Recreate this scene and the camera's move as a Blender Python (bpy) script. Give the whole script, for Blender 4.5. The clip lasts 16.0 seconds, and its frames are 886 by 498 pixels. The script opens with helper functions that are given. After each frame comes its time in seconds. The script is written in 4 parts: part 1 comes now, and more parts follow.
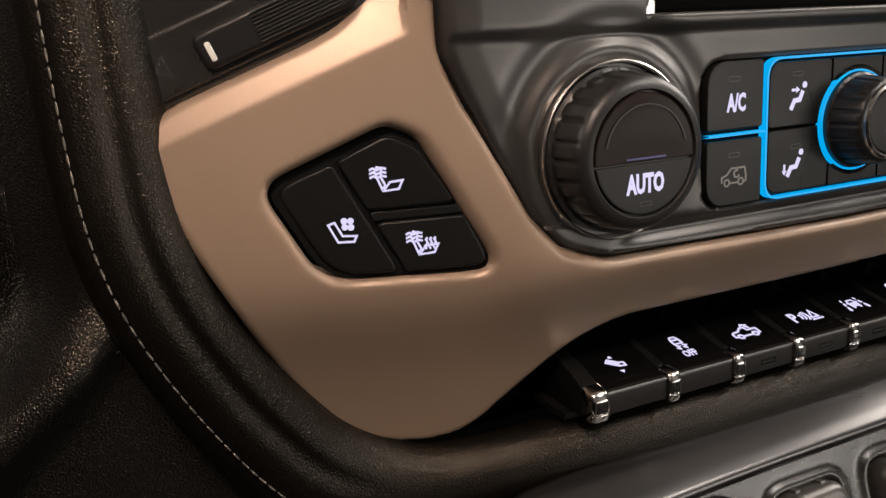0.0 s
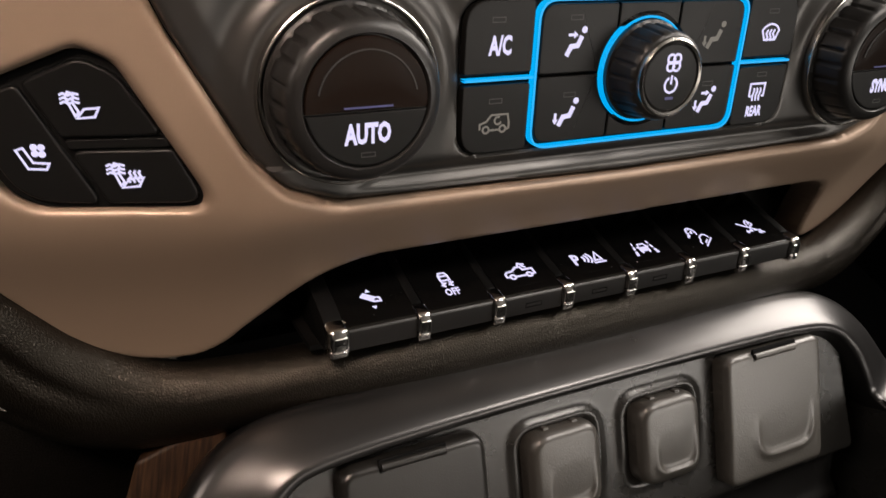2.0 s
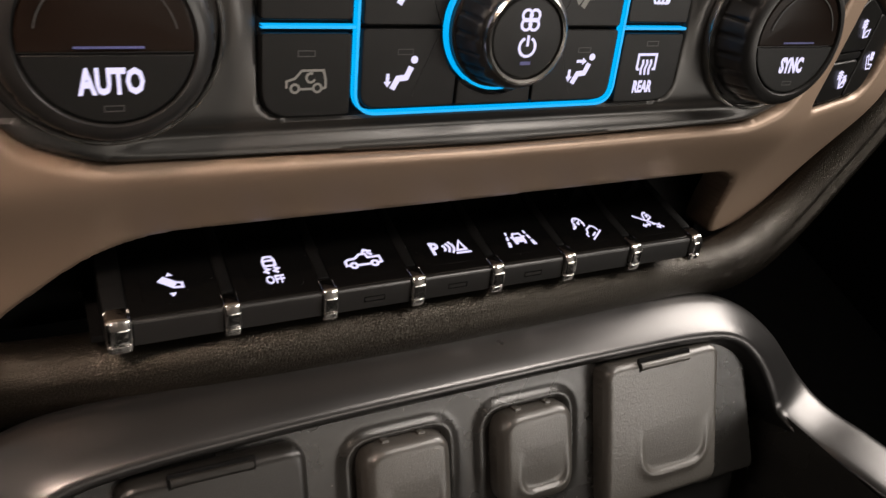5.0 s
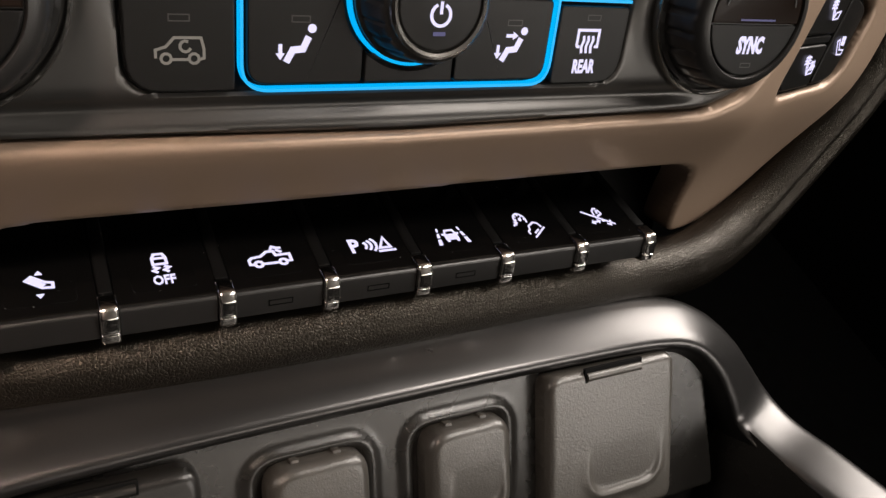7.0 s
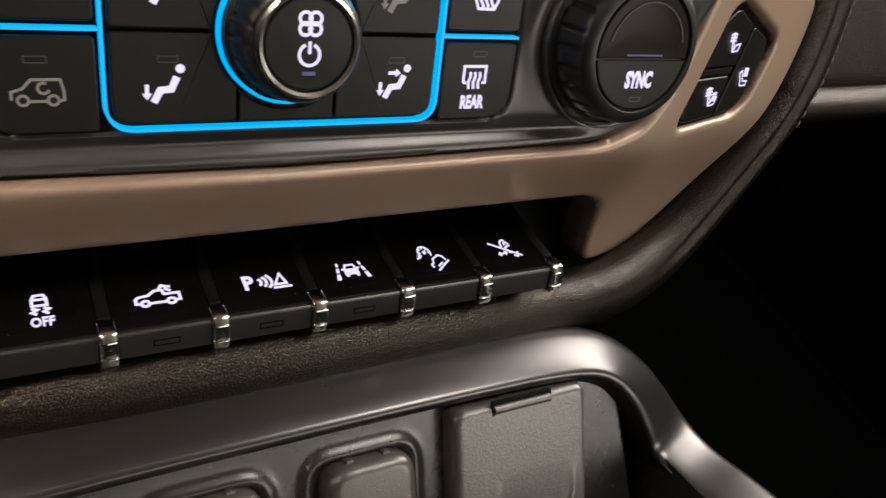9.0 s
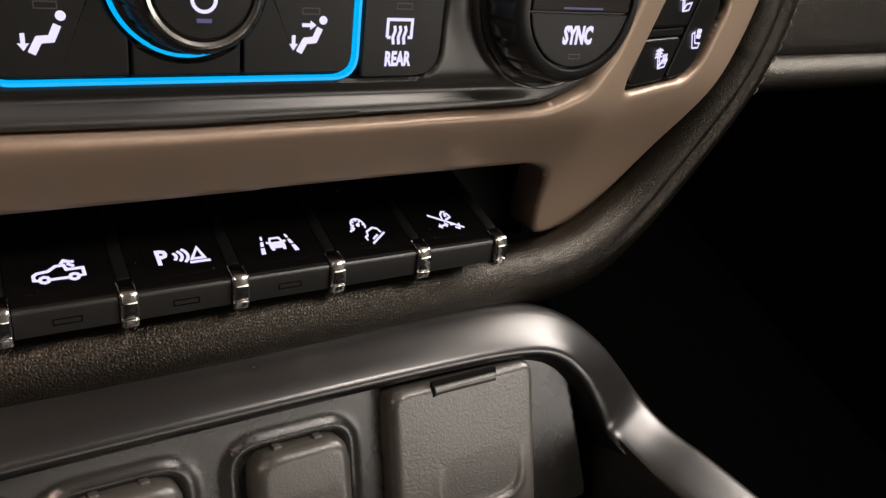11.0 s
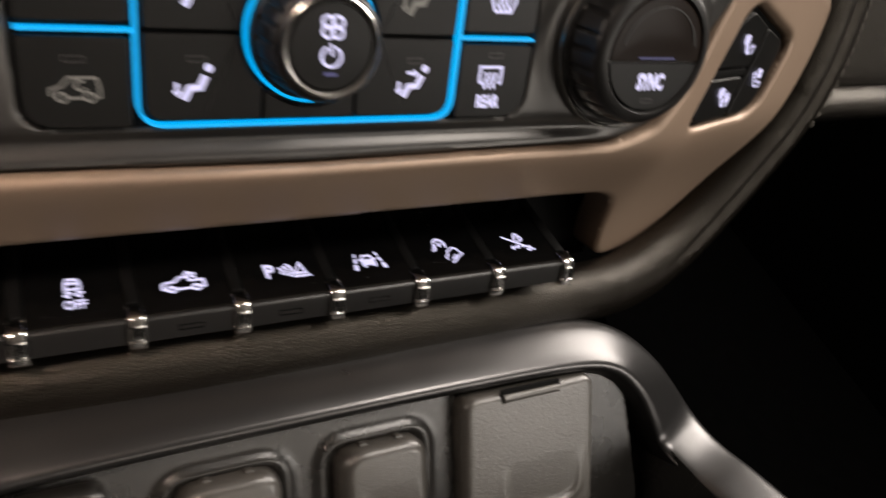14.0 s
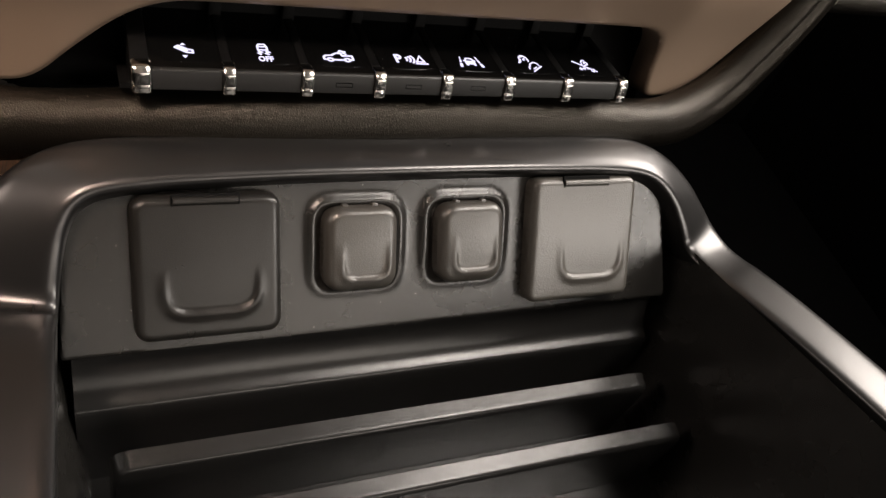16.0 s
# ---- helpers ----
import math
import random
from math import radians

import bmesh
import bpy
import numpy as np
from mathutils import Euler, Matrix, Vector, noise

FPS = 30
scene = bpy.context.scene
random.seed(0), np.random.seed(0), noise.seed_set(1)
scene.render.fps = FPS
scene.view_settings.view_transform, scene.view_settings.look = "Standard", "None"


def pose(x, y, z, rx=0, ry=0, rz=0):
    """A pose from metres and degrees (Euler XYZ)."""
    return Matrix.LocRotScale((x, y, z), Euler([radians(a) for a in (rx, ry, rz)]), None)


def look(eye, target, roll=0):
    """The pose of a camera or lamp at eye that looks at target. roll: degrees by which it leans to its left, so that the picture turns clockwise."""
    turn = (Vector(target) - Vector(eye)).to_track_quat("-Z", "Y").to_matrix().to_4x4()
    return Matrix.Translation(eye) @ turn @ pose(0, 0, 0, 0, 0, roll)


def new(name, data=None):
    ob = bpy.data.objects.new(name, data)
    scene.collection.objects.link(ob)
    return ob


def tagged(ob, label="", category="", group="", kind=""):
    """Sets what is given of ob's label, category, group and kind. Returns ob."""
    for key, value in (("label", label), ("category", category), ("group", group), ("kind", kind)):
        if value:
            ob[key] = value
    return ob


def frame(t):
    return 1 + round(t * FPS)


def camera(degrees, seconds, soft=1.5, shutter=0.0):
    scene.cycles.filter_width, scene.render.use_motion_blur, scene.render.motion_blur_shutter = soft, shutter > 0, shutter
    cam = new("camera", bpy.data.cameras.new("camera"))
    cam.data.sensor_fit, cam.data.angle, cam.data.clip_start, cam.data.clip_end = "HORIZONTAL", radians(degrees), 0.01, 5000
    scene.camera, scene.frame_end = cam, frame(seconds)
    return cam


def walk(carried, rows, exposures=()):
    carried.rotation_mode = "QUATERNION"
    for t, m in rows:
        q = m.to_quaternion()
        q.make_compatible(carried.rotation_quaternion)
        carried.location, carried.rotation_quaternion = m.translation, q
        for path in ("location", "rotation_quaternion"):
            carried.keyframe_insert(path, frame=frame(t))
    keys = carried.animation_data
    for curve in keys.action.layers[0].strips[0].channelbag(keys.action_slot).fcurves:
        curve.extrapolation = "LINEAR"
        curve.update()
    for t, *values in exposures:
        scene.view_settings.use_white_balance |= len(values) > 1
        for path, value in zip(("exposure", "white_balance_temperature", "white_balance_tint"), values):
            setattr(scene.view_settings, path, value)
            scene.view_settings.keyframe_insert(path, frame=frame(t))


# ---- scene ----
cam = camera(58.53, 16.0, soft=1.4, shutter=0.5)
PATH = [
    (0, -0.25048, -0.15853, 0.17908, -28.480, -32.928, 6.983),
    (0.5, -0.25328, -0.15647, 0.17929, -30.423, -34.477, 8.980),
    (1, -0.23414, -0.16245, 0.19365, -31.610, -37.093, 11.171),
    (1.5, -0.19318, -0.16016, 0.19943, -33.175, -40.876, 13.811),
    (2, -0.17989, -0.16302, 0.20500, -34.832, -42.975, 15.932),
    (2.5, -0.17677, -0.16359, 0.20534, -36.114, -44.731, 17.385),
    (3, -0.17249, -0.16495, 0.20446, -36.613, -45.078, 18.093),
    (3.5, -0.16550, -0.16540, 0.20401, -36.849, -44.988, 18.602),
    (4, -0.15447, -0.16573, 0.20023, -37.112, -44.769, 19.200),
    (4.5, -0.14182, -0.15773, 0.19343, -37.427, -44.332, 19.932),
    (5, -0.11922, -0.15350, 0.18949, -37.753, -44.334, 20.848),
    (5.2, -0.11413, -0.14875, 0.18831, -37.830, -44.453, 21.160),
    (7.3, -0.08792, -0.14494, 0.17522, -39.420, -44.064, 22.476),
    (7.5, -0.08717, -0.14471, 0.17664, -39.637, -43.863, 22.553),
    (8, -0.07662, -0.14843, 0.18019, -39.790, -43.307, 22.562),
    (8.5, -0.07196, -0.14975, 0.18223, -40.070, -42.630, 22.490),
    (9, -0.06694, -0.15095, 0.18442, -40.663, -42.072, 22.607),
    (9.5, -0.05116, -0.15230, 0.18221, -41.458, -41.560, 22.787),
    (9.7, -0.04814, -0.15399, 0.17915, -41.577, -41.515, 22.718),
    (11.8, -0.04762, -0.15109, 0.17086, -43.988, -42.478, 24.360),
    (12, -0.04952, -0.15156, 0.16928, -44.127, -42.386, 24.464),
    (12.5, -0.05100, -0.15143, 0.17007, -44.083, -42.533, 24.599),
    (13, -0.05118, -0.15176, 0.16986, -43.407, -42.765, 24.472),
    (13.5, -0.05216, -0.15192, 0.17206, -42.308, -43.021, 24.256),
    (14, -0.06952, -0.15500, 0.19224, -39.445, -43.493, 22.944),
    (14.2, -0.08842, -0.16180, 0.20117, -38.810, -44.852, 23.551),
    (14.3, -0.09543, -0.17752, 0.19477, -38.393, -44.430, 23.253),
    (14.5, -0.11444, -0.20671, 0.18996, -39.824, -44.933, 25.047),
    (15, -0.13203, -0.23702, 0.19395, -39.248, -45.722, 25.848),
    (15.5, -0.12943, -0.24963, 0.20318, -37.513, -46.619, 25.404),
    (16, -0.12721, -0.25029, 0.19895, -36.739, -46.925, 24.828),
]
walk(cam, [(t, pose(x, y, z, 90 + pitch, 0, yaw) @ pose(0, 0, 0, 0, 0, roll)) for t, x, y, z, yaw, pitch, roll in PATH],
     exposures=[(0, -0.05), (2, 0.05), (8, 0.2), (14, 0.18), (15, 0.4), (16, 0.5)])

# ---- world and lamps ----
world = bpy.data.worlds.new("night_garage")
scene.world = world
world.use_nodes = True
world.node_tree.nodes["Background"].inputs[0].default_value = (0.9, 0.95, 1.0, 1)
world.node_tree.nodes["Background"].inputs[1].default_value = 0.004


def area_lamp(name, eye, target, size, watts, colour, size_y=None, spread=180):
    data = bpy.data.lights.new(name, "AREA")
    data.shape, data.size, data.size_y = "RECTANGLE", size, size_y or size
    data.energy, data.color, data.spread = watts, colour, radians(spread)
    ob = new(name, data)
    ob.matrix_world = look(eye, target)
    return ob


# unseen area lamps placed by the highlights; stand-ins for window and overhead light
area_lamp("passenger_window_standin", (0.96, 0.20, 0.60), (0.08, -0.02, -0.02), 0.60, 13.0, (1.0, 0.91, 0.83), 0.44)
area_lamp("rear_window_standin", (0.97, -1.18, 0.47), (0.0, -0.1, 0.1), 0.68, 5.2, (1.0, 0.92, 0.84), 0.40)
area_lamp("back_window_standin", (0.44, -1.79, 0.56), (0.05, 0.0, 0.1), 0.94, 2.9, (1.0, 0.89, 0.78), 0.46)
area_lamp("driver_window_standin", (-0.97, 0.10, 0.50), (0.0, 0.05, 0.15), 0.34, 1.5, (1.0, 0.83, 0.72), 0.26)
area_lamp("windscreen_standin", (-0.52, 0.53, 0.66), (-0.10, -0.02, -0.02), 0.60, 1.2, (1.0, 0.90, 0.80), 0.26)
# two unseen fills for the console's tops and the left of the bezel
area_lamp("overhead_fill", (0.45, -0.26, 0.80), (0.04, -0.08, -0.05), 0.28, 3.6, (1.0, 0.91, 0.83), 0.14)
area_lamp("left_bezel_fill", (-0.42, -0.24, 0.80), (-0.225, 0.03, 0.15), 0.12, 0.36, (1.0, 0.77, 0.63), 0.14, 38)

# ---- materials ----


def material(name, colour, rough=0.5, metal=0.0, grain=0.0, grain_size=900.0, mottle=0.06, mottle_size=35.0, kind="noise", coat=0.0, spec=0.5):
    """Principled paint with fine relief (grain), and soft uneven colour and gloss (mottle)."""
    m = bpy.data.materials.new(name)
    m.use_nodes = True
    nt = m.node_tree
    b = nt.nodes["Principled BSDF"]
    b.inputs["Metallic"].default_value = metal
    b.inputs["Specular IOR Level"].default_value = spec
    b.inputs["Coat Weight"].default_value = coat
    b.inputs["Coat Roughness"].default_value = 0.1
    co = nt.nodes.new("ShaderNodeTexCoord")
    n1 = nt.nodes.new("ShaderNodeTexNoise")
    n1.inputs["Scale"].default_value, n1.inputs["Detail"].default_value = mottle_size, 6
    nt.links.new(co.outputs["Object"], n1.inputs["Vector"])
    ramp = nt.nodes.new("ShaderNodeMix")
    ramp.data_type = "RGBA"
    ramp.inputs[6].default_value = (*[c * (1 - mottle) for c in colour], 1)
    ramp.inputs[7].default_value = (*[min(1, c * (1 + mottle)) for c in colour], 1)
    nt.links.new(n1.outputs["Fac"], ramp.inputs[0])
    nt.links.new(ramp.outputs[2], b.inputs["Base Color"])
    mr = nt.nodes.new("ShaderNodeMapRange")
    mr.inputs[1].default_value, mr.inputs[2].default_value = 0.3, 0.7
    mr.inputs[3].default_value, mr.inputs[4].default_value = max(0.02, rough - 0.02), min(1, rough + 0.03)
    nt.links.new(n1.outputs["Fac"], mr.inputs[0])
    nt.links.new(mr.outputs[0], b.inputs["Roughness"])
    if grain:
        if kind == "leather":
            v = nt.nodes.new("ShaderNodeTexVoronoi")
            v.feature = "DISTANCE_TO_EDGE"
            v.inputs["Scale"].default_value = grain_size
            w = nt.nodes.new("ShaderNodeTexNoise")
            w.inputs["Scale"].default_value, w.inputs["Detail"].default_value = grain_size * 0.6, 3
            mixv = nt.nodes.new("ShaderNodeMix")
            mixv.data_type, mixv.blend_type = "VECTOR", "MIX"
            add = nt.nodes.new("ShaderNodeVectorMath")
            add.operation = "MULTIPLY_ADD"
            add.inputs[1].default_value = (0.0012, 0.0012, 0.0012)
            nt.links.new(co.outputs["Object"], w.inputs["Vector"])
            nt.links.new(w.outputs["Color"], add.inputs[0])
            nt.links.new(co.outputs["Object"], add.inputs[2])
            nt.links.new(add.outputs[0], v.inputs["Vector"])
            clip = nt.nodes.new("ShaderNodeMapRange")
            clip.inputs[1].default_value, clip.inputs[2].default_value = 0.0, 0.25
            nt.links.new(v.outputs["Distance"], clip.inputs[0])
            height = clip.outputs[0]
        else:
            n2 = nt.nodes.new("ShaderNodeTexNoise")
            n2.inputs["Scale"].default_value, n2.inputs["Detail"].default_value = grain_size, 3
            nt.links.new(co.outputs["Object"], n2.inputs["Vector"])
            height = n2.outputs["Fac"]
        bump = nt.nodes.new("ShaderNodeBump")
        bump.inputs["Strength"].default_value = 1.0
        bump.inputs["Distance"].default_value = grain
        nt.links.new(height, bump.inputs["Height"])
        nt.links.new(bump.outputs[0], b.inputs["Normal"])
    return m


def glow(name, colour, strength):
    m = bpy.data.materials.new(name)
    m.use_nodes = True
    b = m.node_tree.nodes["Principled BSDF"]
    b.inputs["Base Color"].default_value = (*[c * 0.12 for c in colour], 1)
    b.inputs["Emission Color"].default_value = (*colour, 1)
    b.inputs["Emission Strength"].default_value = strength
    return m


TAN = material("tan_satin_paint", (0.335, 0.243, 0.178), 0.40, 0.35, 0.00003, 3000, 0.05, 30)
FASCIA = material("charcoal_satin_plastic", (0.062, 0.060, 0.057), 0.32, 0.5, 0.00002, 3500, 0.1, 40)
BLACK = material("black_button_plastic", (0.007, 0.007, 0.0068), 0.36, 0, 0.00002, 4000, 0.1, 60, spec=0.2)
SCUFFED = material("scuffed_black_plastic", (0.004, 0.004, 0.004), 0.55, 0, 0.00003, 3000, 0.4, 200, spec=0.12)
SWITCHFRONT = material("satin_switch_front", (0.013, 0.0128, 0.0125), 0.34, 0, 0.00002, 4000, 0.08, 60)
GLOSS = material("gloss_black_plastic", (0.003, 0.003, 0.003), 0.16, 0, 0, mottle=0.1)
GRIP = material("knob_rubber", (0.016, 0.0155, 0.015), 0.36, 0, 0.00003, 3000, 0.15, 80)
LENS = material("smoked_display_lens", (0.012, 0.0075, 0.0055), 0.24, 0, 0, mottle=0.3, spec=0.06)
CHROME = material("polished_chrome", (0.90, 0.88, 0.85), 0.17, 1.0, 0.00012, 500, mottle=0.03)
SATIN_RING = material("satin_chrome", (0.62, 0.60, 0.57), 0.24, 1.0, 0, mottle=0.05)
LEATHER = material("black_grained_leather", (0.0055, 0.0046, 0.0036), 0.31, 0, 0.00008, 950, 0.15, 25, "leather", spec=0.38)
SOFT = material("soft_dash_skin", (0.006, 0.0055, 0.005), 0.36, 0, 0.00013, 850, 0.15, 25, "leather", spec=0.6)
THREAD = material("grey_thread", (0.15, 0.135, 0.115), 0.7, 0, 0.0002, 2500, 0.15, 300)
GUNMETAL = material("gunmetal_paint", (0.092, 0.090, 0.090), 0.29, 0.9, 0.000008, 4000, 0.05, 30)
PANEL = material("dark_moulded_plastic", (0.0185, 0.0175, 0.016), 0.26, 0, 0.00006, 2200, 0.28, 45, spec=0.75)
LID = material("scuffed_black_flap", (0.014, 0.0132, 0.012), 0.29, 0, 0.00006, 2200, 0.5, 70, spec=0.55)
CAP = material("flap_plastic", (0.058, 0.054, 0.048), 0.30, 0, 0.00010, 1500, 0.2, 60, spec=0.9)
CAPGRAIN = material("grained_flap_plastic", (0.074, 0.069, 0.061), 0.31, 0, 0.00014, 1300, 0.16, 60, spec=1.0)
RUBBER = material("tray_rubber", (0.015, 0.0146, 0.0142), 0.24, 0, 0.00008, 1800, 0.15, 30, spec=0.75)
# near-black that carries the shade of gaps and recesses in its colour
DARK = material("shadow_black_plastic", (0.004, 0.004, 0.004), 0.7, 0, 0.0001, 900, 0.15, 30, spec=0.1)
# footwell shade is put into the carpet's near-black, glossless colour
CARPET = material("shade_black_carpet", (0.0015, 0.0015, 0.0015), 0.95, 0, 0.001, 500, 0.3, 60, spec=0.0)
# the unlit cabin's shade is put into this lining colour
LINER = material("shade_black_lining", (0.002, 0.002, 0.002), 0.9, 0, 0.0004, 600, 0.1, 10, spec=0.0)
# unseen ceiling, kept pale so it throws light back down
HEADLINER = material("light_bounce_headliner", (0.16, 0.15, 0.135), 0.9, 0, 0.0004, 600, 0.1, 10, spec=0.1)
WHITE = glow("white_backlight", (0.74, 0.70, 1.0), 0.95)
# dimmer signs are given a weak emission of their own
DIM = glow("faint_glow_legend", (0.9, 0.85, 0.75), 0.10)
BLUE = glow("blue_light_guide", (0.0, 0.46, 1.0), 0.85)
LAMPMARK = glow("faint_indicator", (0.35, 0.35, 0.9), 0.12)
GREY = material("grey_print", (0.045, 0.045, 0.045), 0.5)
VENTWHITE = material("white_mark", (0.75, 0.74, 0.7), 0.5)

for skin in (LEATHER, SOFT):
    skin.node_tree.nodes["Principled BSDF"].inputs["Specular Tint"].default_value = (1.0, 0.90, 0.76, 1)
wood = bpy.data.materials.new("dark_wood_grain")
wood.use_nodes = True
wt = wood.node_tree
wb = wt.nodes["Principled BSDF"]
wco, wmap, wn, wr = (wt.nodes.new(k) for k in ("ShaderNodeTexCoord", "ShaderNodeMapping", "ShaderNodeTexNoise", "ShaderNodeValToRGB"))
wmap.inputs["Scale"].default_value = (700, 40, 60)
wmap.inputs["Rotation"].default_value = (0, 0, radians(14))
wn.inputs["Scale"].default_value, wn.inputs["Detail"].default_value = 1.0, 6
wr.color_ramp.elements[0].color, wr.color_ramp.elements[0].position = (0.009, 0.005, 0.0032, 1), 0.38
wr.color_ramp.elements[1].color, wr.color_ramp.elements[1].position = (0.085, 0.046, 0.025, 1), 0.74
for a, b_ in ((wco.outputs["Object"], wmap.inputs[0]), (wmap.outputs[0], wn.inputs["Vector"]), (wn.outputs["Fac"], wr.inputs[0]), (wr.outputs[0], wb.inputs["Base Color"])):
    wt.links.new(a, b_)
wb.inputs["Roughness"].default_value = 0.35

# ---- building tools (millimetres in the plane of a face: u right, v up, h out) ----
MM = 0.001


def face_frame(origin, tilt, turn=0.0):
    """Frame of a face that leans back by tilt degrees: local x right, y up the face, z out of it."""
    return pose(*origin, 90 - tilt, 0, turn)


STACK = face_frame((0, 0.006, 0.068), 22)
CONSOLE = face_frame((0, -0.036, -0.034), 39)


def thing(name, frame_matrix, label, category, group="", kind=""):
    ob = new(name)
    ob.matrix_world = frame_matrix
    ob.empty_display_size = 0.01
    return tagged(ob, label, category, group, kind)


def finish(me, mat, smooth=40):
    me.materials.append(mat)
    if smooth:
        for p in me.polygons:
            p.use_smooth = True
        me.set_sharp_from_angle(angle=radians(smooth))
    return me


def mesh(name, verts, faces, mat, smooth=40):
    me = bpy.data.meshes.new(name)
    me.from_pydata([tuple(float(c) * MM for c in v) for v in verts], [], faces)
    me.update()
    return finish(me, mat, smooth)


def part(name, me, parent, label="", at=None):
    ob = new(name, me)
    ob.parent = parent
    if at is not None:
        ob.matrix_local = at
    if label:
        ob["label"] = label
    return ob


def chaikin(pts, n=3, closed=True):
    p = np.array(pts, float)
    for _ in range(n):
        q = np.roll(p, -1, 0) if closed else p[1:]
        a = p if closed else p[:-1]
        c = np.empty((2 * len(a), p.shape[1]))
        c[0::2], c[1::2] = 0.75 * a + 0.25 * q, 0.25 * a + 0.75 * q
        p = c if closed else np.vstack((p[:1], c, p[-1:]))
    return p


def rounded(pts, r, seg=5):
    """Closed outline with each corner rounded by radius r (a number, or one each)."""
    out, n = [], len(pts)
    rs = r if isinstance(r, (list, tuple)) else [r] * n
    for i in range(n):
        p, a, b = (np.array(pts[k % n], float) for k in (i, i - 1, i + 1))
        da, db = (a - p), (b - p)
        la, lb = np.linalg.norm(da), np.linalg.norm(db)
        da, db = da / la, db / lb
        ang = math.acos(max(-1, min(1, float(da @ db))))
        d = min(rs[i] / max(1e-6, math.tan(ang / 2)), 0.49 * la, 0.49 * lb)
        for k in range(seg + 1):
            s = k / seg
            out.append((1 - s) ** 2 * (p + da * d) + 2 * s * (1 - s) * p + s * s * (p + db * d))
    return np.array(out)


def rect(u0, v0, u1, v1, r=2.0, seg=5):
    return rounded([(u0, v0), (u1, v0), (u1, v1), (u0, v1)], r, seg)


def inward(outline):
    e = np.roll(outline, -1, 0) - outline
    e /= np.maximum(np.linalg.norm(e, axis=1), 1e-9)[:, None]
    n = np.stack((-e[:, 1], e[:, 0]), 1)
    m = n + np.roll(n, 1, 0)
    m /= np.maximum(np.linalg.norm(m, axis=1), 1e-9)[:, None]
    area = np.sum(outline[:, 0] * np.roll(outline[:, 1], -1) - np.roll(outline[:, 0], -1) * outline[:, 1])
    return m if area > 0 else -m


def slab(name, outline, h0, h1, edge, mat, steps=3, taper=0.0, dome=0.0, smooth=40):
    """A plate over an outline from h0 to h1, its upper edge rounded by radius edge."""
    outline = np.array(outline, float)
    if np.sum(outline[:, 0] * np.roll(outline[:, 1], -1) - np.roll(outline[:, 0], -1) * outline[:, 1]) < 0:
        outline = outline[::-1]
    inn, n, rings = inward(outline), len(outline), []
    rings.append((outline - inn * taper, h0))
    for k in range(steps + 1):
        a = math.pi / 2 * k / steps
        rings.append((outline + inn * edge * (1 - math.cos(a)), h1 - edge * (1 - math.sin(a))))
    rings.append((outline + inn * (edge + min(0.2, 0.2 * edge + 0.05)), h1))
    verts = [(p[0], p[1], h) for r, h in rings for p in r]
    faces = [[j * n + i, j * n + (i + 1) % n, (j + 1) * n + (i + 1) % n, (j + 1) * n + i] for j in range(len(rings) - 1) for i in range(n)]
    top = (len(rings) - 1) * n
    if dome:
        c = np.mean(rings[-1][0], 0)
        for s in (0.66, 0.33):
            base = len(verts)
            verts += [(*(c + (p - c) * s), rings[-1][1] + dome * (1 - s * s)) for p in rings[-1][0]]
            faces += [[top + i, top + (i + 1) % n, base + (i + 1) % n, base + i] for i in range(n)]
            top = base
    faces.append([top + i for i in range(n)])
    faces.append([n - 1 - i for i in range(n)])
    me = mesh(name, verts, faces, mat, smooth)
    me.polygons[len(faces) - 2].use_smooth = bool(dome)
    return me


def distance(outline, U, V):
    """Signed distance to a closed outline on a grid, inside positive."""
    d, inside = np.full(U.shape, 1e9), np.zeros(U.shape, bool)
    for (ax, ay), (bx, by) in zip(outline, np.roll(outline, -1, 0)):
        ex, ey = bx - ax, by - ay
        t = np.clip(((U - ax) * ex + (V - ay) * ey) / max(ex * ex + ey * ey, 1e-12), 0, 1)
        d = np.minimum(d, (U - ax - t * ex) ** 2 + (V - ay - t * ey) ** 2)
        if ay != by:
            inside ^= ((ay > V) != (by > V)) & (U < ex * (V - ay) / ey + ax)
    return np.where(inside, 1, -1) * np.sqrt(d)


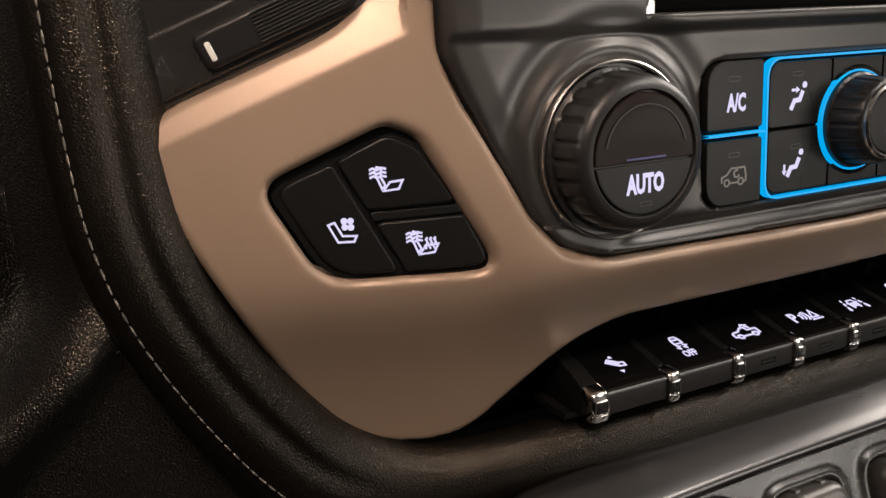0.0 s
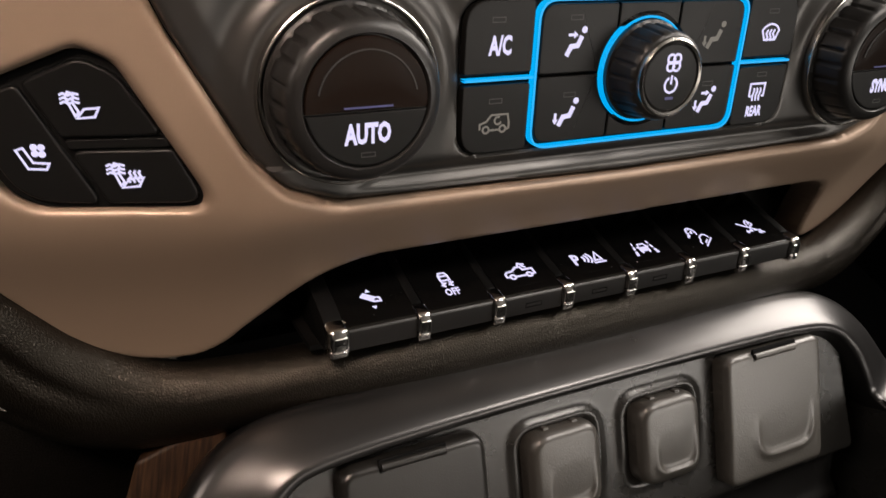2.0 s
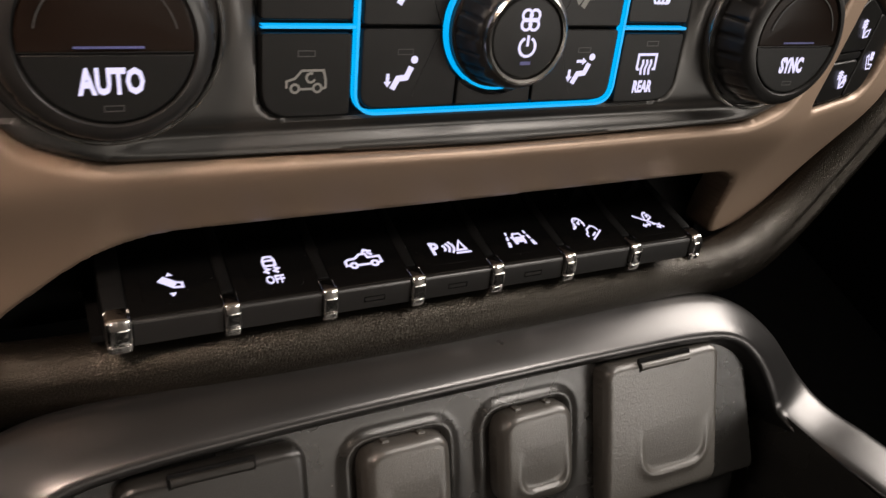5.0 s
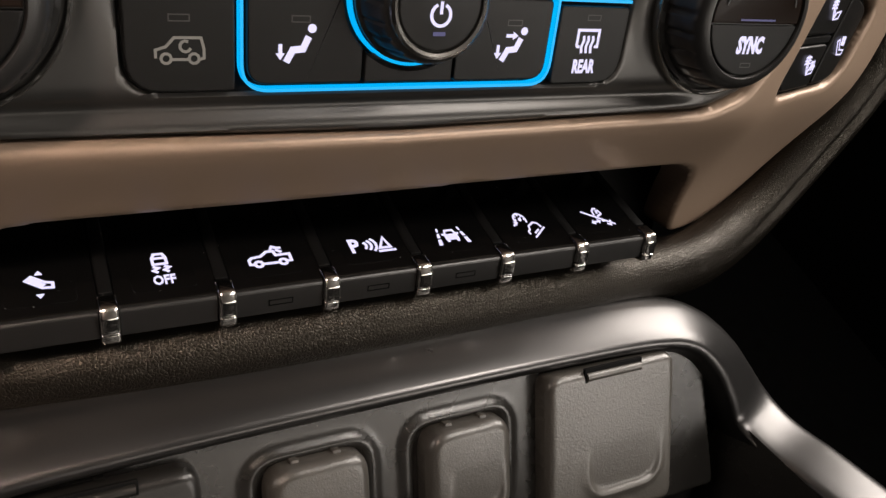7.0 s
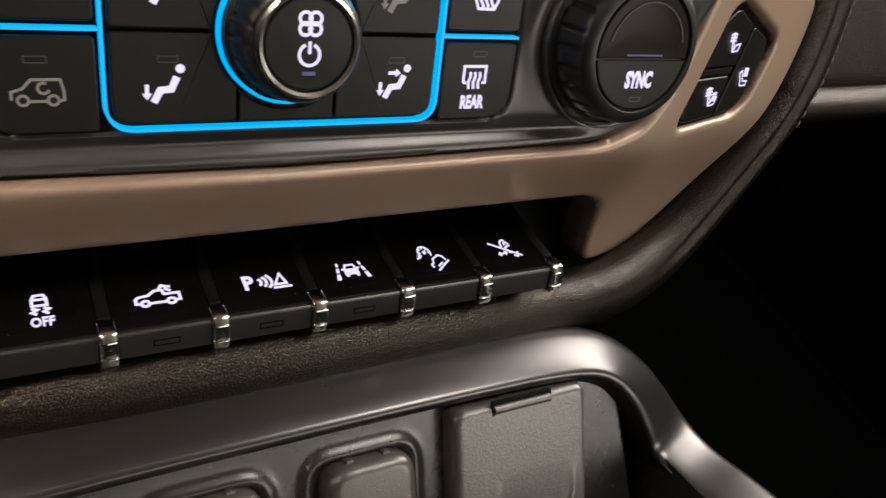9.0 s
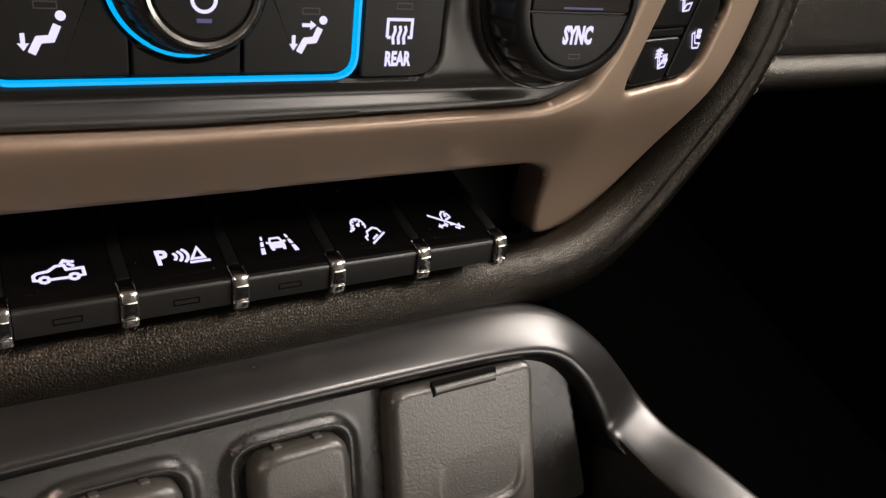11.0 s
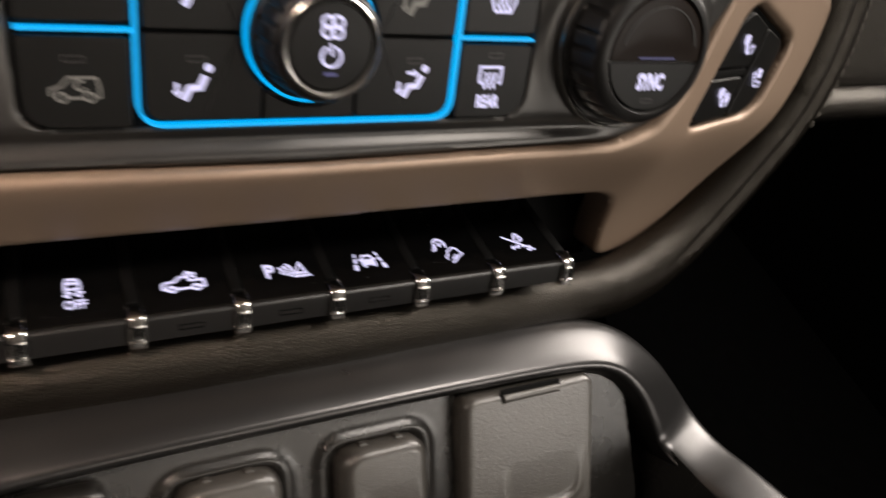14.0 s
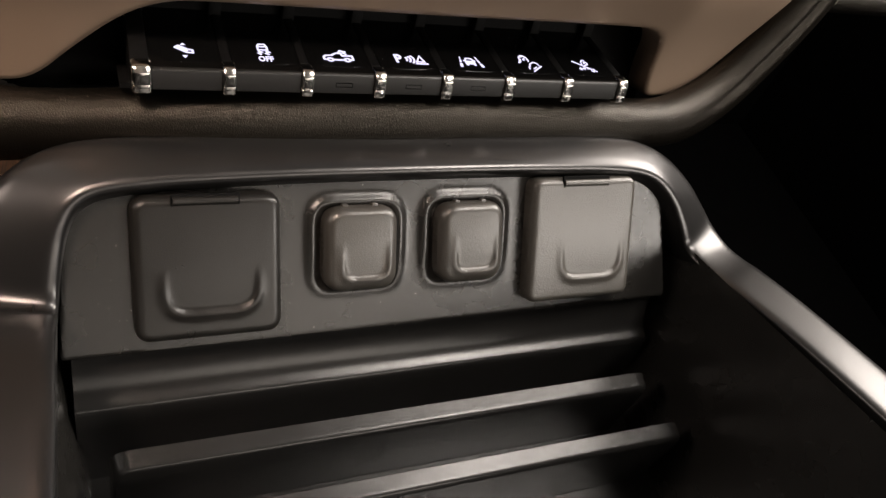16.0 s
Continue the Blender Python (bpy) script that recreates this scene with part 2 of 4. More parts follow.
def relief(name, outline, holes, height, step, edge, depth, mat, hole_edge=None, smooth=50):
    """A moulded skin over an outline with holes: height(U, V) gives its form; edges are rounded and turn back by depth."""
    lo, hi = outline.min(0) - 2 * step, outline.max(0) + 2 * step
    us, vs = np.arange(lo[0], hi[0] + step, step), np.arange(lo[1], hi[1] + step, step)
    U, V = np.meshgrid(us, vs)

    def field(A, B):
        d, r = distance(outline, A, B), np.full(A.shape, float(edge))
        for k, hole in enumerate(holes):
            dh = -distance(hole, A, B)
            r = np.where(dh < d, hole_edge if hole_edge else edge, r)
            d = np.minimum(d, dh)
        return d, r

    D, _ = field(U, V)
    cell = (D[:-1, :-1] > 0) | (D[1:, :-1] > 0) | (D[:-1, 1:] > 0) | (D[1:, 1:] > 0)
    GY, GX = np.gradient(D, step)
    for _ in range(2):
        out = D < 0.25 * step
        near = out & (D > -2.5 * step)
        g2 = np.maximum(GX ** 2 + GY ** 2, 0.3)
        U, V = U - np.where(near, D * GX / g2, 0), V - np.where(near, D * GY / g2, 0)
        Dn, R = field(U, V)
        D = np.where(near, Dn, D)
    Dc = np.clip(D, 0, None)
    f = np.clip(1 - Dc / R, 0, 1)
    H = height(U, V) - R * (1 - np.sqrt(np.clip(1 - f * f, 0, 1)))
    ids, verts, faces = -np.ones(U.shape, int), [], []
    for j, i in zip(*np.nonzero(cell)):
        q = []
        for a, b in ((j, i), (j, i + 1), (j + 1, i + 1), (j + 1, i)):
            if ids[a, b] < 0:
                ids[a, b] = len(verts)
                verts.append((U[a, b], V[a, b], H[a, b]))
            q.append(int(ids[a, b]))
        faces.append(q)
    seen = {}
    for q in faces:
        for a, b in zip(q, q[1:] + q[:1]):
            seen[(a, b)] = seen.get((a, b), 0) + 1
    low = {}
    for a, b in [k for k in seen if (k[1], k[0]) not in seen]:
        for c in (a, b):
            if c not in low:
                low[c] = len(verts)
                x, y, z = verts[c]
                verts.append((x, y, z - depth))
        faces.append([b, a, low[a], low[b]])
    return mesh(name, verts, faces, mat, smooth)


def lathe(name, profile, mat, seg=64, lobes=0, lobe_depth=0.0, lobe_zone=(0, 0), smooth=35):
    """Turned form: profile of (radius, h); lobes press flutes into the radii inside lobe_zone of h."""
    verts, faces, n = [], [], len(profile)
    for s in range(seg):
        a = 2 * math.pi * s / seg
        for r, h in profile:
            if lobes and lobe_zone[0] <= h <= lobe_zone[1]:
                w = (a * lobes / (2 * math.pi)) % 1
                r -= lobe_depth * (1 if w < 0.14 else 0)
            verts.append((r * math.cos(a), r * math.sin(a), h))
    for s in range(seg):
        t = (s + 1) % seg
        for k in range(n - 1):
            faces.append([s * n + k, t * n + k, t * n + k + 1, s * n + k + 1])
    return mesh(name, verts, faces, mat, smooth)


def sweep(name, path, profile, ups, mat, closed_profile=True, smooth=50, scale=None):
    """Profile points (across, up), one list or one for each point, carried along a path with an up direction at each point."""
    path, n = [Vector(p) for p in path], len(path)
    sections = profile if isinstance(profile[0], list) else [profile] * n
    m = len(sections[0])
    verts, faces = [], []
    for i, p in enumerate(path):
        t = (path[min(i + 1, n - 1)] - path[max(i - 1, 0)]).normalized()
        up = Vector(ups[i] if isinstance(ups, list) else ups)
        side = t.cross(up).normalized()
        up = side.cross(t).normalized()
        s = scale[i] if scale else (1, 1)
        for a, b in sections[i]:
            verts.append(p + side * a * s[0] + up * b * s[1])
    for i in range(n - 1):
        for k in range(m if closed_profile else m - 1):
            l = (k + 1) % m
            faces.append([i * m + k, (i + 1) * m + k, (i + 1) * m + l, i * m + l])
    if closed_profile:
        faces += [list(range(m)), [(n - 1) * m + k for k in range(m)][::-1]]
    return mesh(name, verts, faces, mat, smooth)


def ribbon(lines, width, h=0.0):
    """Flat strokes with a little body: polylines to a list of verts and faces."""
    verts, faces = [], []
    for line in lines:
        closed = len(line) > 2 and tuple(line[0]) == tuple(line[-1])
        p = np.array(line, float)
        if closed:
            p = p[:-1]
        n = len(p)
        base = len(verts)
        for i in range(n):
            a = p[i - 1] if (i or closed) else p[i]
            b = p[(i + 1) % n] if (i < n - 1 or closed) else p[i]
            d1, d2 = p[i] - a, b - p[i]
            d1 = d1 / (np.linalg.norm(d1) or 1) if np.linalg.norm(d1) else d2 / (np.linalg.norm(d2) or 1)
            d2 = d2 / np.linalg.norm(d2) if np.linalg.norm(d2) else d1
            t = d1 + d2
            t = t / (np.linalg.norm(t) or 1)
            nrm = np.array((-t[1], t[0]))
            k = width / 2 / max(0.5, abs(float(nrm @ np.array((-d1[1], d1[0])))))
            for s in (1, -1):
                verts.append((*(p[i] + nrm * k * s), h))
        for i in range(n if closed else n - 1):
            a, b = base + 2 * i, base + 2 * ((i + 1) % n)
            faces.append([a, a + 1, b + 1, b])
    return verts, faces


def disc(c, r, n=14, h=0.0):
    return [(c[0] + r * math.cos(2 * math.pi * k / n), c[1] + r * math.sin(2 * math.pi * k / n)) for k in range(n)]


def arc(c, r, a0, a1, n=10, ry=None):
    return [(c[0] + r * math.cos(radians(a0 + (a1 - a0) * k / n)), c[1] + (ry or r) * math.sin(radians(a0 + (a1 - a0) * k / n))) for k in range(n + 1)]


def symbol(lines, fills, width, mat, scale=1.0, name="legend"):
    """A printed sign of strokes and filled shapes, 0.12 mm thick."""
    v, f = ribbon(lines, width)
    for shape in fills:
        b = len(v)
        v += [(p[0], p[1], 0.0) for p in shape]
        f.append([b + i for i in range(len(shape))])
    n = len(v)
    v2 = [(a * scale, b * scale, 0.12) for a, b, _ in v] + [(a * scale, b * scale, 0.0) for a, b, _ in v]
    return mesh(name, v2, [q for q in f] + [[i + n for i in q][::-1] for q in f], mat, 0)


def lettering(text, size, mat, name="lettering", squeeze=0.75, bold=0.0):
    cu = bpy.data.curves.new(name, "FONT")
    cu.body, cu.size, cu.align_x, cu.align_y = text, size * MM, "CENTER", "CENTER"
    cu.extrude, cu.offset, cu.resolution_u = 0.00006, bold * MM, 2
    ob = bpy.data.objects.new(name, cu)
    scene.collection.objects.link(ob)
    me = bpy.data.meshes.new_from_object(ob.evaluated_get(bpy.context.evaluated_depsgraph_get()))
    bpy.data.objects.remove(ob)
    me.transform(Matrix.Diagonal((squeeze, 1, 1, 1)))
    me.materials.clear()
    me.materials.append(mat)
    me.name = name
    return me


def shift(u, v, h=0.0, turn=0.0):
    return pose(u * MM, v * MM, h * MM, 0, 0, turn)

# ---- cabin shell ----


def box_mesh(name, x0, y0, z0, x1, y1, z1, mat, bevel=0.004):
    bm = bmesh.new()
    bmesh.ops.create_cube(bm, size=1)
    for v in bm.verts:
        v.co = Vector(((x0 + x1) / 2 + v.co.x * (x1 - x0), (y0 + y1) / 2 + v.co.y * (y1 - y0), (z0 + z1) / 2 + v.co.z * (z1 - z0)))
    if bevel:
        bmesh.ops.bevel(bm, geom=bm.edges[:], offset=bevel, segments=3, profile=0.5, affect="EDGES")
    me = bpy.data.meshes.new(name)
    bm.to_mesh(me)
    bm.free()
    return finish(me, mat)


for nm, b, mt, lab in (
    ("floor", (-1.0, -1.8, -0.62, 1.0, 0.62, -0.58), CARPET, "carpeted cabin floor with the footwell's deep shade put into its colour"),
    ("ceiling", (-1.0, -1.8, 0.86, 1.0, 0.62, 0.90), HEADLINER, "unseen grey headliner added to bounce light onto the dash"),
):
    tagged(new(nm, box_mesh(nm, *b, mt)), lab, nm.split("_")[0], kind="structure")


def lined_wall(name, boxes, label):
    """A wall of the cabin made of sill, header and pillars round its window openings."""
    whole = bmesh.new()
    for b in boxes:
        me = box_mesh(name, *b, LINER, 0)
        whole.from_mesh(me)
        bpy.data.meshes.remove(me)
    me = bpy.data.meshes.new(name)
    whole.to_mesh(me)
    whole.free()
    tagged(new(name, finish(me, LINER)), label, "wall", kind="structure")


# openings are added where the stand-in lamps sit
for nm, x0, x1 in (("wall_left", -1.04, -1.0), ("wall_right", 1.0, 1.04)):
    lined_wall(nm, [(x0, y0, z0, x1, y1, z1) for y0, z0, y1, z1 in ((-1.8, -0.61, 0.62, 0.16), (-1.8, 0.83, 0.62, 0.86), (0.50, 0.16, 0.62, 0.83), (-0.80, 0.16, -0.40, 0.83), (-1.8, 0.16, -1.56, 0.83))], "cabin side coloured shade-black, with two openings added for the lamps")
lined_wall("wall_front", [(u0, 0.58, z0, u1, 0.62, z1) for u0, z0, u1, z1 in ((-1.0, -0.61, 1.0, 0.40), (-1.0, 0.83, 1.0, 0.86), (-1.0, 0.40, -0.92, 0.83), (0.92, 0.40, 1.0, 0.83))], "firewall coloured shade-black, with an opening added for the lamp")
lined_wall("wall_back", [(u0, -1.84, z0, u1, -1.8, z1) for u0, z0, u1, z1 in ((-1.0, -0.61, 1.0, 0.32), (-1.0, 0.80, 1.0, 0.86), (-1.0, 0.32, -0.92, 0.80), (0.92, 0.32, 1.0, 0.80))], "unseen cabin rear coloured shade-black, with an opening added for the lamp")

# ---- forms of the centre stack (u, v in mm; h out) ----


def soft_hinge(x, k):
    return 0.5 * (x + np.sqrt(x * x + k * k))


def wing(U):
    return -0.29 * (soft_hinge(np.abs(U) - 134.0, 9.0) - 0.3)


def bezel_height(U, V):
    h = wing(U)
    k = 5.0 + 8.0 / (1 + np.exp(-(np.abs(U) - 138.0) / 7.0))
    low = -0.85 * (soft_hinge(-24.0 - V, k) - 0.3) + 0.5 * soft_hinge(-50.0 - V, 24.0)
    vent = np.maximum((np.abs(U) * -0.39 + 122.8 - V) * -0.93 + 8.0, 0)
    return h + low - 0.35 * np.where((np.abs(U) > 165) & (V > 10), vent, 0)


TAN_OUT = np.array([(-234, 31), (-207, 42), (-184, 51), (-176, 58), (-173.5, 68), (-173, 95), (-152, 95), (-60, 88), (60, 88), (152, 95), (173, 95), (173.5, 68), (176, 58), (184, 51), (207, 42), (234, 31),
                    (234, 18), (229, 2), (218, -20), (203, -50), (186, -74), (169, -84.5), (152, -86), (141, -83.5), (134, -66), (130, -52), (122, -45), (108, -43.6), (0, -45.2), (-85, -45.3),
                    (-97, -46.5), (-111, -52.5), (-129, -68.5), (-141, -81.5), (-152, -85.5), (-169, -84), (-185, -75), (-203, -50), (-219, -19), (-230, 4), (-234, 20)])
PANEL_OUT = rounded([(-157, 78), (-157, 44), (-151, 30), (-133, -4), (-123, -15), (-108, -20.5), (0, -22.3), (108, -20.5), (123, -15), (133, -4), (151, 30), (157, 44), (157, 78)], [3, 14, 20, 16, 12, 30, 60, 30, 12, 16, 20, 14, 3])
CLUSTER_L = rounded([(-207, 11.5), (-172.5, 26.0), (-164, 22), (-142.5, -18.8), (-192, -17.5)], [7, 7, 10, 5, 16], 7)
CLUSTER_R = CLUSTER_L * np.array((-1, 1))

bezel = thing("stack_bezel", STACK, "satin tan painted plastic bezel round the centre stack", "bezel")
part("bezel_shell", relief("bezel_shell", chaikin(TAN_OUT, 2), [PANEL_OUT, CLUSTER_L, CLUSTER_R], bezel_height, 1.0, 2.0, 14, TAN, hole_edge=3.2), bezel)

# ---- climate control panel ----


def fascia_height(U, V):
    A = np.abs(U)
    h = -1.2 + 0 * U
    rim = distance(PANEL_OUT, U, V)
    h -= 2.4 * np.exp(-((V + 14.6) / 2.6) ** 2) / (1 + np.exp((A - 100) / 3.0))
    h += 2.2 / (1 + np.exp(-(V - 47.8) / 0.5))
    side = np.clip((9.0 - rim) / 9.0, 0, 1)
    h -= 2.0 * side * (V > -8)
    r = np.hypot(A - 104, V - 12.8)
    h += (1.2 * np.exp(-((r - 30.0) / 3.0) ** 2) - 1.5 * np.exp(-((r - 37.0) / 4.5) ** 2)) / (1 + np.exp(-(V - 8.0) / 5.0))
    return h


inner = PANEL_OUT + inward(PANEL_OUT) * 0.7
climate = thing("climate_control_panel", STACK, "charcoal plastic climate panel with knobs and backlit buttons", "control panel")
slot_hole = rect(-92, 52.2, 92, 56.2, 1.2)
button_hole = rect(-69, -10.6, 69, 37.3, 8.5)
part("fascia", relief("fascia", inner, [slot_hole, button_hole], fascia_height, 1.0, 1.6, 10, FASCIA, hole_edge=0.8), climate)
part("button_backing", slab("button_backing", rect(-70, -12, 70, 39, 9), -9, -3.0, 0.5, DARK), climate)
slot = part("disc_slot", slab("disc_slot", rect(-94, 50, 94, 58, 1.5), -12, -8.0, 0.3, DARK), climate, "black disc slot")
part("slot_lip", slab("slot_lip", rect(-93.5, 51.6, -89.5, 56.4, 0.8), -8, 0.6, 0.5, SATIN_RING), slot, "bright end of the slot")


def button(name, outline, parent, h1=-0.4, mat=BLACK, label=""):
    return part(name, slab(name, outline, -4, h1, 0.4, mat, 2), parent, label)


def clip_circle(outline, c, r):
    """Push an outline out of a circle."""
    o = []
    for p in outline:
        d = np.array(p) - c
        n = np.linalg.norm(d)
        o.append(c + d / n * r if n < r else p)
    return np.array(o)


def dense(pts, step=1.0):
    out = []
    for a, b in zip(pts, np.roll(pts, -1, 0)):
        n = max(1, int(np.linalg.norm(b - a) / step))
        out += [a + (b - a) * k / n for k in range(n)]
    return np.array(out)


MID = 13.3
seam = 0.45
# outer button pairs
left_top = button("climate_button", rounded([(-68.2, MID + 1.6), (-44.4, MID + 1.6), (-44.4, 36.6), (-68.2, 36.6)], [1.3, 1.3, 1.3, 8]), climate)
left_low = button("climate_button", rounded([(-68.2, -10.0), (-44.4, -10.0), (-44.4, MID - 1.6), (-68.2, MID - 1.6)], [8, 1.3, 1.3, 1.3]), climate)
right_top = button("climate_button", rounded([(44.4, MID + 1.6), (68.2, MID + 1.6), (68.2, 36.6), (44.4, 36.6)], [1.3, 1.3, 8, 1.3]), climate)
right_low = button("climate_button", rounded([(44.4, -10.0), (68.2, -10.0), (68.2, MID - 1.6), (44.4, MID - 1.6)], [1.3, 8, 1.3, 1.3]), climate)
# four mode buttons round the fan knob
hub = np.array((0.0, MID))
modes = []
for sx in (-1, 1):
    for sy in (1, -1):
        a = rounded([(sx * 13, MID + sy * 0.4), (sx * 41.6, MID + sy * 0.4), (sx * 41.6, MID + sy * 21.9), (sx * 13, MID + sy * 21.9)], [1.3, 1.3, 5, 1.3])
        modes.append(button("mode_button", clip_circle(dense(a), hub, 18.6), climate))
for sy in (1, -1):
    a = np.array([(-12.4, MID + sy * 14), (12.4, MID + sy * 14), (12.4, MID + sy * 21.9), (-12.4, MID + sy * 21.9)])
    button("blank_cover", clip_circle(dense(a), hub, 18.6), climate)
# blue light guides


def solid_ribbon(name, lines, width, h0, h1, mat):
    v, f = ribbon(lines, width)
    n = len(v)
    return mesh(name, [(a, b, h1) for a, b, _ in v] + [(a, b, h0) for a, b, _ in v], f + [[i + n for i in q][::-1] for q in f] + [[q[0], q[3], q[3] + n, q[0] + n] for q in f] + [[q[2], q[1], q[1] + n, q[2] + n] for q in f], mat, 0)


ring = rect(-43.0, -9.9, 43.0, 36.5, 6.5, 8)
part("light_guide", solid_ribbon("light_guide", [[tuple(p) for p in ring] + [tuple(ring[0])]], 0.75, -4, 0.15, BLUE), climate, "glowing blue light frame")
for s in (-1, 1):
    part("light_guide", solid_ribbon("light_guide", [[(s * 43.7, MID), (s * 68.0, MID)]], 0.75, -4, 0.1, BLUE), climate, "glowing blue light bar")

# seated figure signs are plain bent strokes with a dot
SEAT = [(-2.6, -3.2), (-1.2, -0.6), (1.0, -0.4), (2.2, 2.2)]
seat_fill = [disc((2.9, 3.9), 0.95)]


def airflow(arrows, mat=WHITE):
    lines = [SEAT]
    fills = list(seat_fill)
    for (a, b) in arrows:
        d = np.array(b, float) - np.array(a, float)
        d /= np.linalg.norm(d)
        n = np.array((-d[1], d[0]))
        b = np.array(b, float)
        fills.append([tuple(b + d * 0.9), tuple(b + n * 1.0 - d * 0.5), tuple(b - n * 1.0 - d * 0.5)])
        fills.append([tuple(np.array(a) + n * 0.4), tuple(np.array(a) - n * 0.4), tuple(b - n * 0.4), tuple(b + n * 0.4)])
    return symbol(lines, fills, 1.45, mat, 1.12, "airflow_sign")


part("airflow_sign", airflow([((-2.4, 2.6), (0.0, 2.6))]), modes[0], at=shift(-29, MID + 9.5, -0.39))
part("airflow_sign", airflow([((-3.9, 0.6), (-3.9, -1.8))]), modes[1], at=shift(-29.5, MID - 13.0, -0.39))
part("airflow_sign", airflow([((-3.9, 0.6), (-3.9, -1.8))], DIM), modes[2], at=shift(29.5, MID + 9.5, -0.39))
part("airflow_sign", airflow([((-3.9, 0.6), (-3.9, -1.8)), ((-2.0, 2.8), (0.4, 2.8))]), modes[3], at=shift(30, MID - 13.0, -0.39))
part("lettering", lettering("A/C", 7.8, WHITE, squeeze=0.60, bold=0.30), left_top, at=shift(-56, 23.2, -0.36))
CAR = [(-5.2, -1.6), (-5.2, 0.2), (-3.0, 0.9), (-1.2, 2.9), (4.6, 2.9), (5.2, 0.4), (5.2, -1.6), (4.2, -1.9)]
part("recirculation_sign", symbol([CAR, arc((-3.0, -1.7), 1.1, 0, 360, 10), arc((3.0, -1.7), 1.1, 0, 360, 10), [(-1.7, -1.9), (1.7, -1.9)], arc((1.2, 1.0), 1.2, 60, 340, 8)], [], 0.6, DIM), left_low, at=shift(-56.5, -0.6, -0.39))
wave = lambda x: [(x, -2.4), (x + 0.5, -1.2), (x - 0.4, 0.2), (x + 0.4, 1.6)]
part("defrost_sign", symbol([arc((0, -1.5), 5.0, 35, 145, 8) + [(-2.6, -2.0), (2.6, -2.0), (4.1, 1.4)], wave(-1.6), wave(0), wave(1.6)], [], 0.75, WHITE), right_top, at=shift(56, 23.0, -0.39))
part("rear_defrost_sign", symbol([[(-3.6, -1.6), (-3.6, 3.0), (3.6, 3.0), (3.6, -1.6), (2.6, -1.6)], [(-3.6, -1.6), (-2.6, -1.6)], [(-1.6, -3.4), (-1.9, -1.6), (-1.3, 0.2), (-1.6, 1.4)], [(0, -3.4), (-0.3, -1.6), (0.3, 0.2), (0, 1.4)], [(1.6, -3.4), (1.3, -1.6), (1.9, 0.2), (1.6, 1.4)]], [], 0.8, WHITE), right_low, at=shift(55, 2.2, -0.39))
part("lettering", lettering("REAR", 5.2, WHITE, squeeze=0.62, bold=0.22), right_low, at=shift(55, -5.2, -0.36))
for host, u, v_ in ((left_top, -57, 31.0), (left_low, -56.5, 6.6), (modes[0], -29, 31.0), (modes[1], -29, 6.8), (modes[3], 30, 6.8), (right_top, 56, 31), (right_low, 56, 8.6)):
    part("indicator", solid_ribbon("indicator", [[(-2.2, -0.7), (2.2, -0.7), (2.2, 0.7), (-2.2, 0.7), (-2.2, -0.7)]], 0.25, 0, 0.05, GREY), host, at=shift(u, v_, -0.4))


def temperature_knob(u, word):
    k = part("temperature_knob", lathe("temperature_knob", [(0, 0), (24.6, 0), (24.8, 1.0), (23.6, 1.6), (23.4, 2.2), (22.6, 11.2), (22.0, 12.6), (21.2, 13.6), (19.6, 14.4), (18.4, 14.6), (18.0, 14.1), (17.8, 13.0), (0, 13.0)], GRIP, 192, 24, 0.55, (1.8, 12.0)), climate, "black rubber knob with flutes", shift(u, 12.8, -0.6))
    part("knob_ring", lathe("knob_ring", [(25.7, 0.2), (25.8, 1.8), (26.0, 2.4), (26.4, 2.65), (26.8, 2.4), (27.0, 1.8), (27.1, -1.5)], SATIN_RING, 96), k, "thin chrome ring")
    n = 40
    cut = -2.6
    a0 = math.degrees(math.asin(cut / 17.6))
    low = arc((0, 0), 17.6, 180 - a0, 360 + a0, n)
    up = arc((0, 0), 17.6, a0 + 1.6, 180 - a0 - 1.6, n)
    part("push_face", slab("push_face", low, 12.0, 14.3, 0.5, BLACK, 2), k, "black push face")
    part("display_lens", slab("display_lens", up, 12.0, 14.4, 0.5, LENS, 2, dome=0.5), k, "smoked brown display window")
    part("display_arc", symbol([arc((0, 0), 14.2, 12, 168, 24)], [], 0.35, GREY, name="display_arc"), k, at=shift(0, 0, 14.9))
    part("lettering", lettering(word, 7.6 if word == "AUTO" else 6.6, WHITE, squeeze=0.62, bold=0.34), k, at=shift(0, -8.6, 14.36))
    part("indicator", solid_ribbon("indicator", [[(-2, -0.6), (2, -0.6), (2, 0.6), (-2, 0.6), (-2, -0.6)]], 0.25, 0, 0.06, GREY), k, at=shift(0, -14.3, 14.3))
    part("display_glow", symbol([[(-7, -1.9), (7, -1.9)]], [], 0.5, LAMPMARK, name="display_glow"), k, at=shift(0, 0.9, 14.75))
    return k


temperature_knob(-104, "AUTO")
temperature_knob(104, "SYNC")

fan = part("fan_knob", lathe("fan_knob", [(0, 0), (16.4, 0), (16.5, 1.5), (15.6, 2.0), (14.6, 10.6), (13.9, 12.2), (12.9, 12.9), (11.5, 13.0), (0, 13.0)], GRIP, 160, 20, 0.5, (1.9, 11.5)), climate, "black fluted fan knob", shift(0, MID, -0.4))
part("fan_light_ring", lathe("fan_light_ring", [(16.7, -0.6), (16.9, 0.5), (17.3, 0.7), (17.6, 0.3), (17.7, -1.6)], BLUE, 72), fan, "glowing blue ring")
part("knob_ring", lathe("knob_ring", [(10.9, 12.8), (11.2, 14.0), (12.0, 14.3), (12.7, 13.7), (12.9, 12.6)], SATIN_RING, 72), fan, "polished chrome ring")
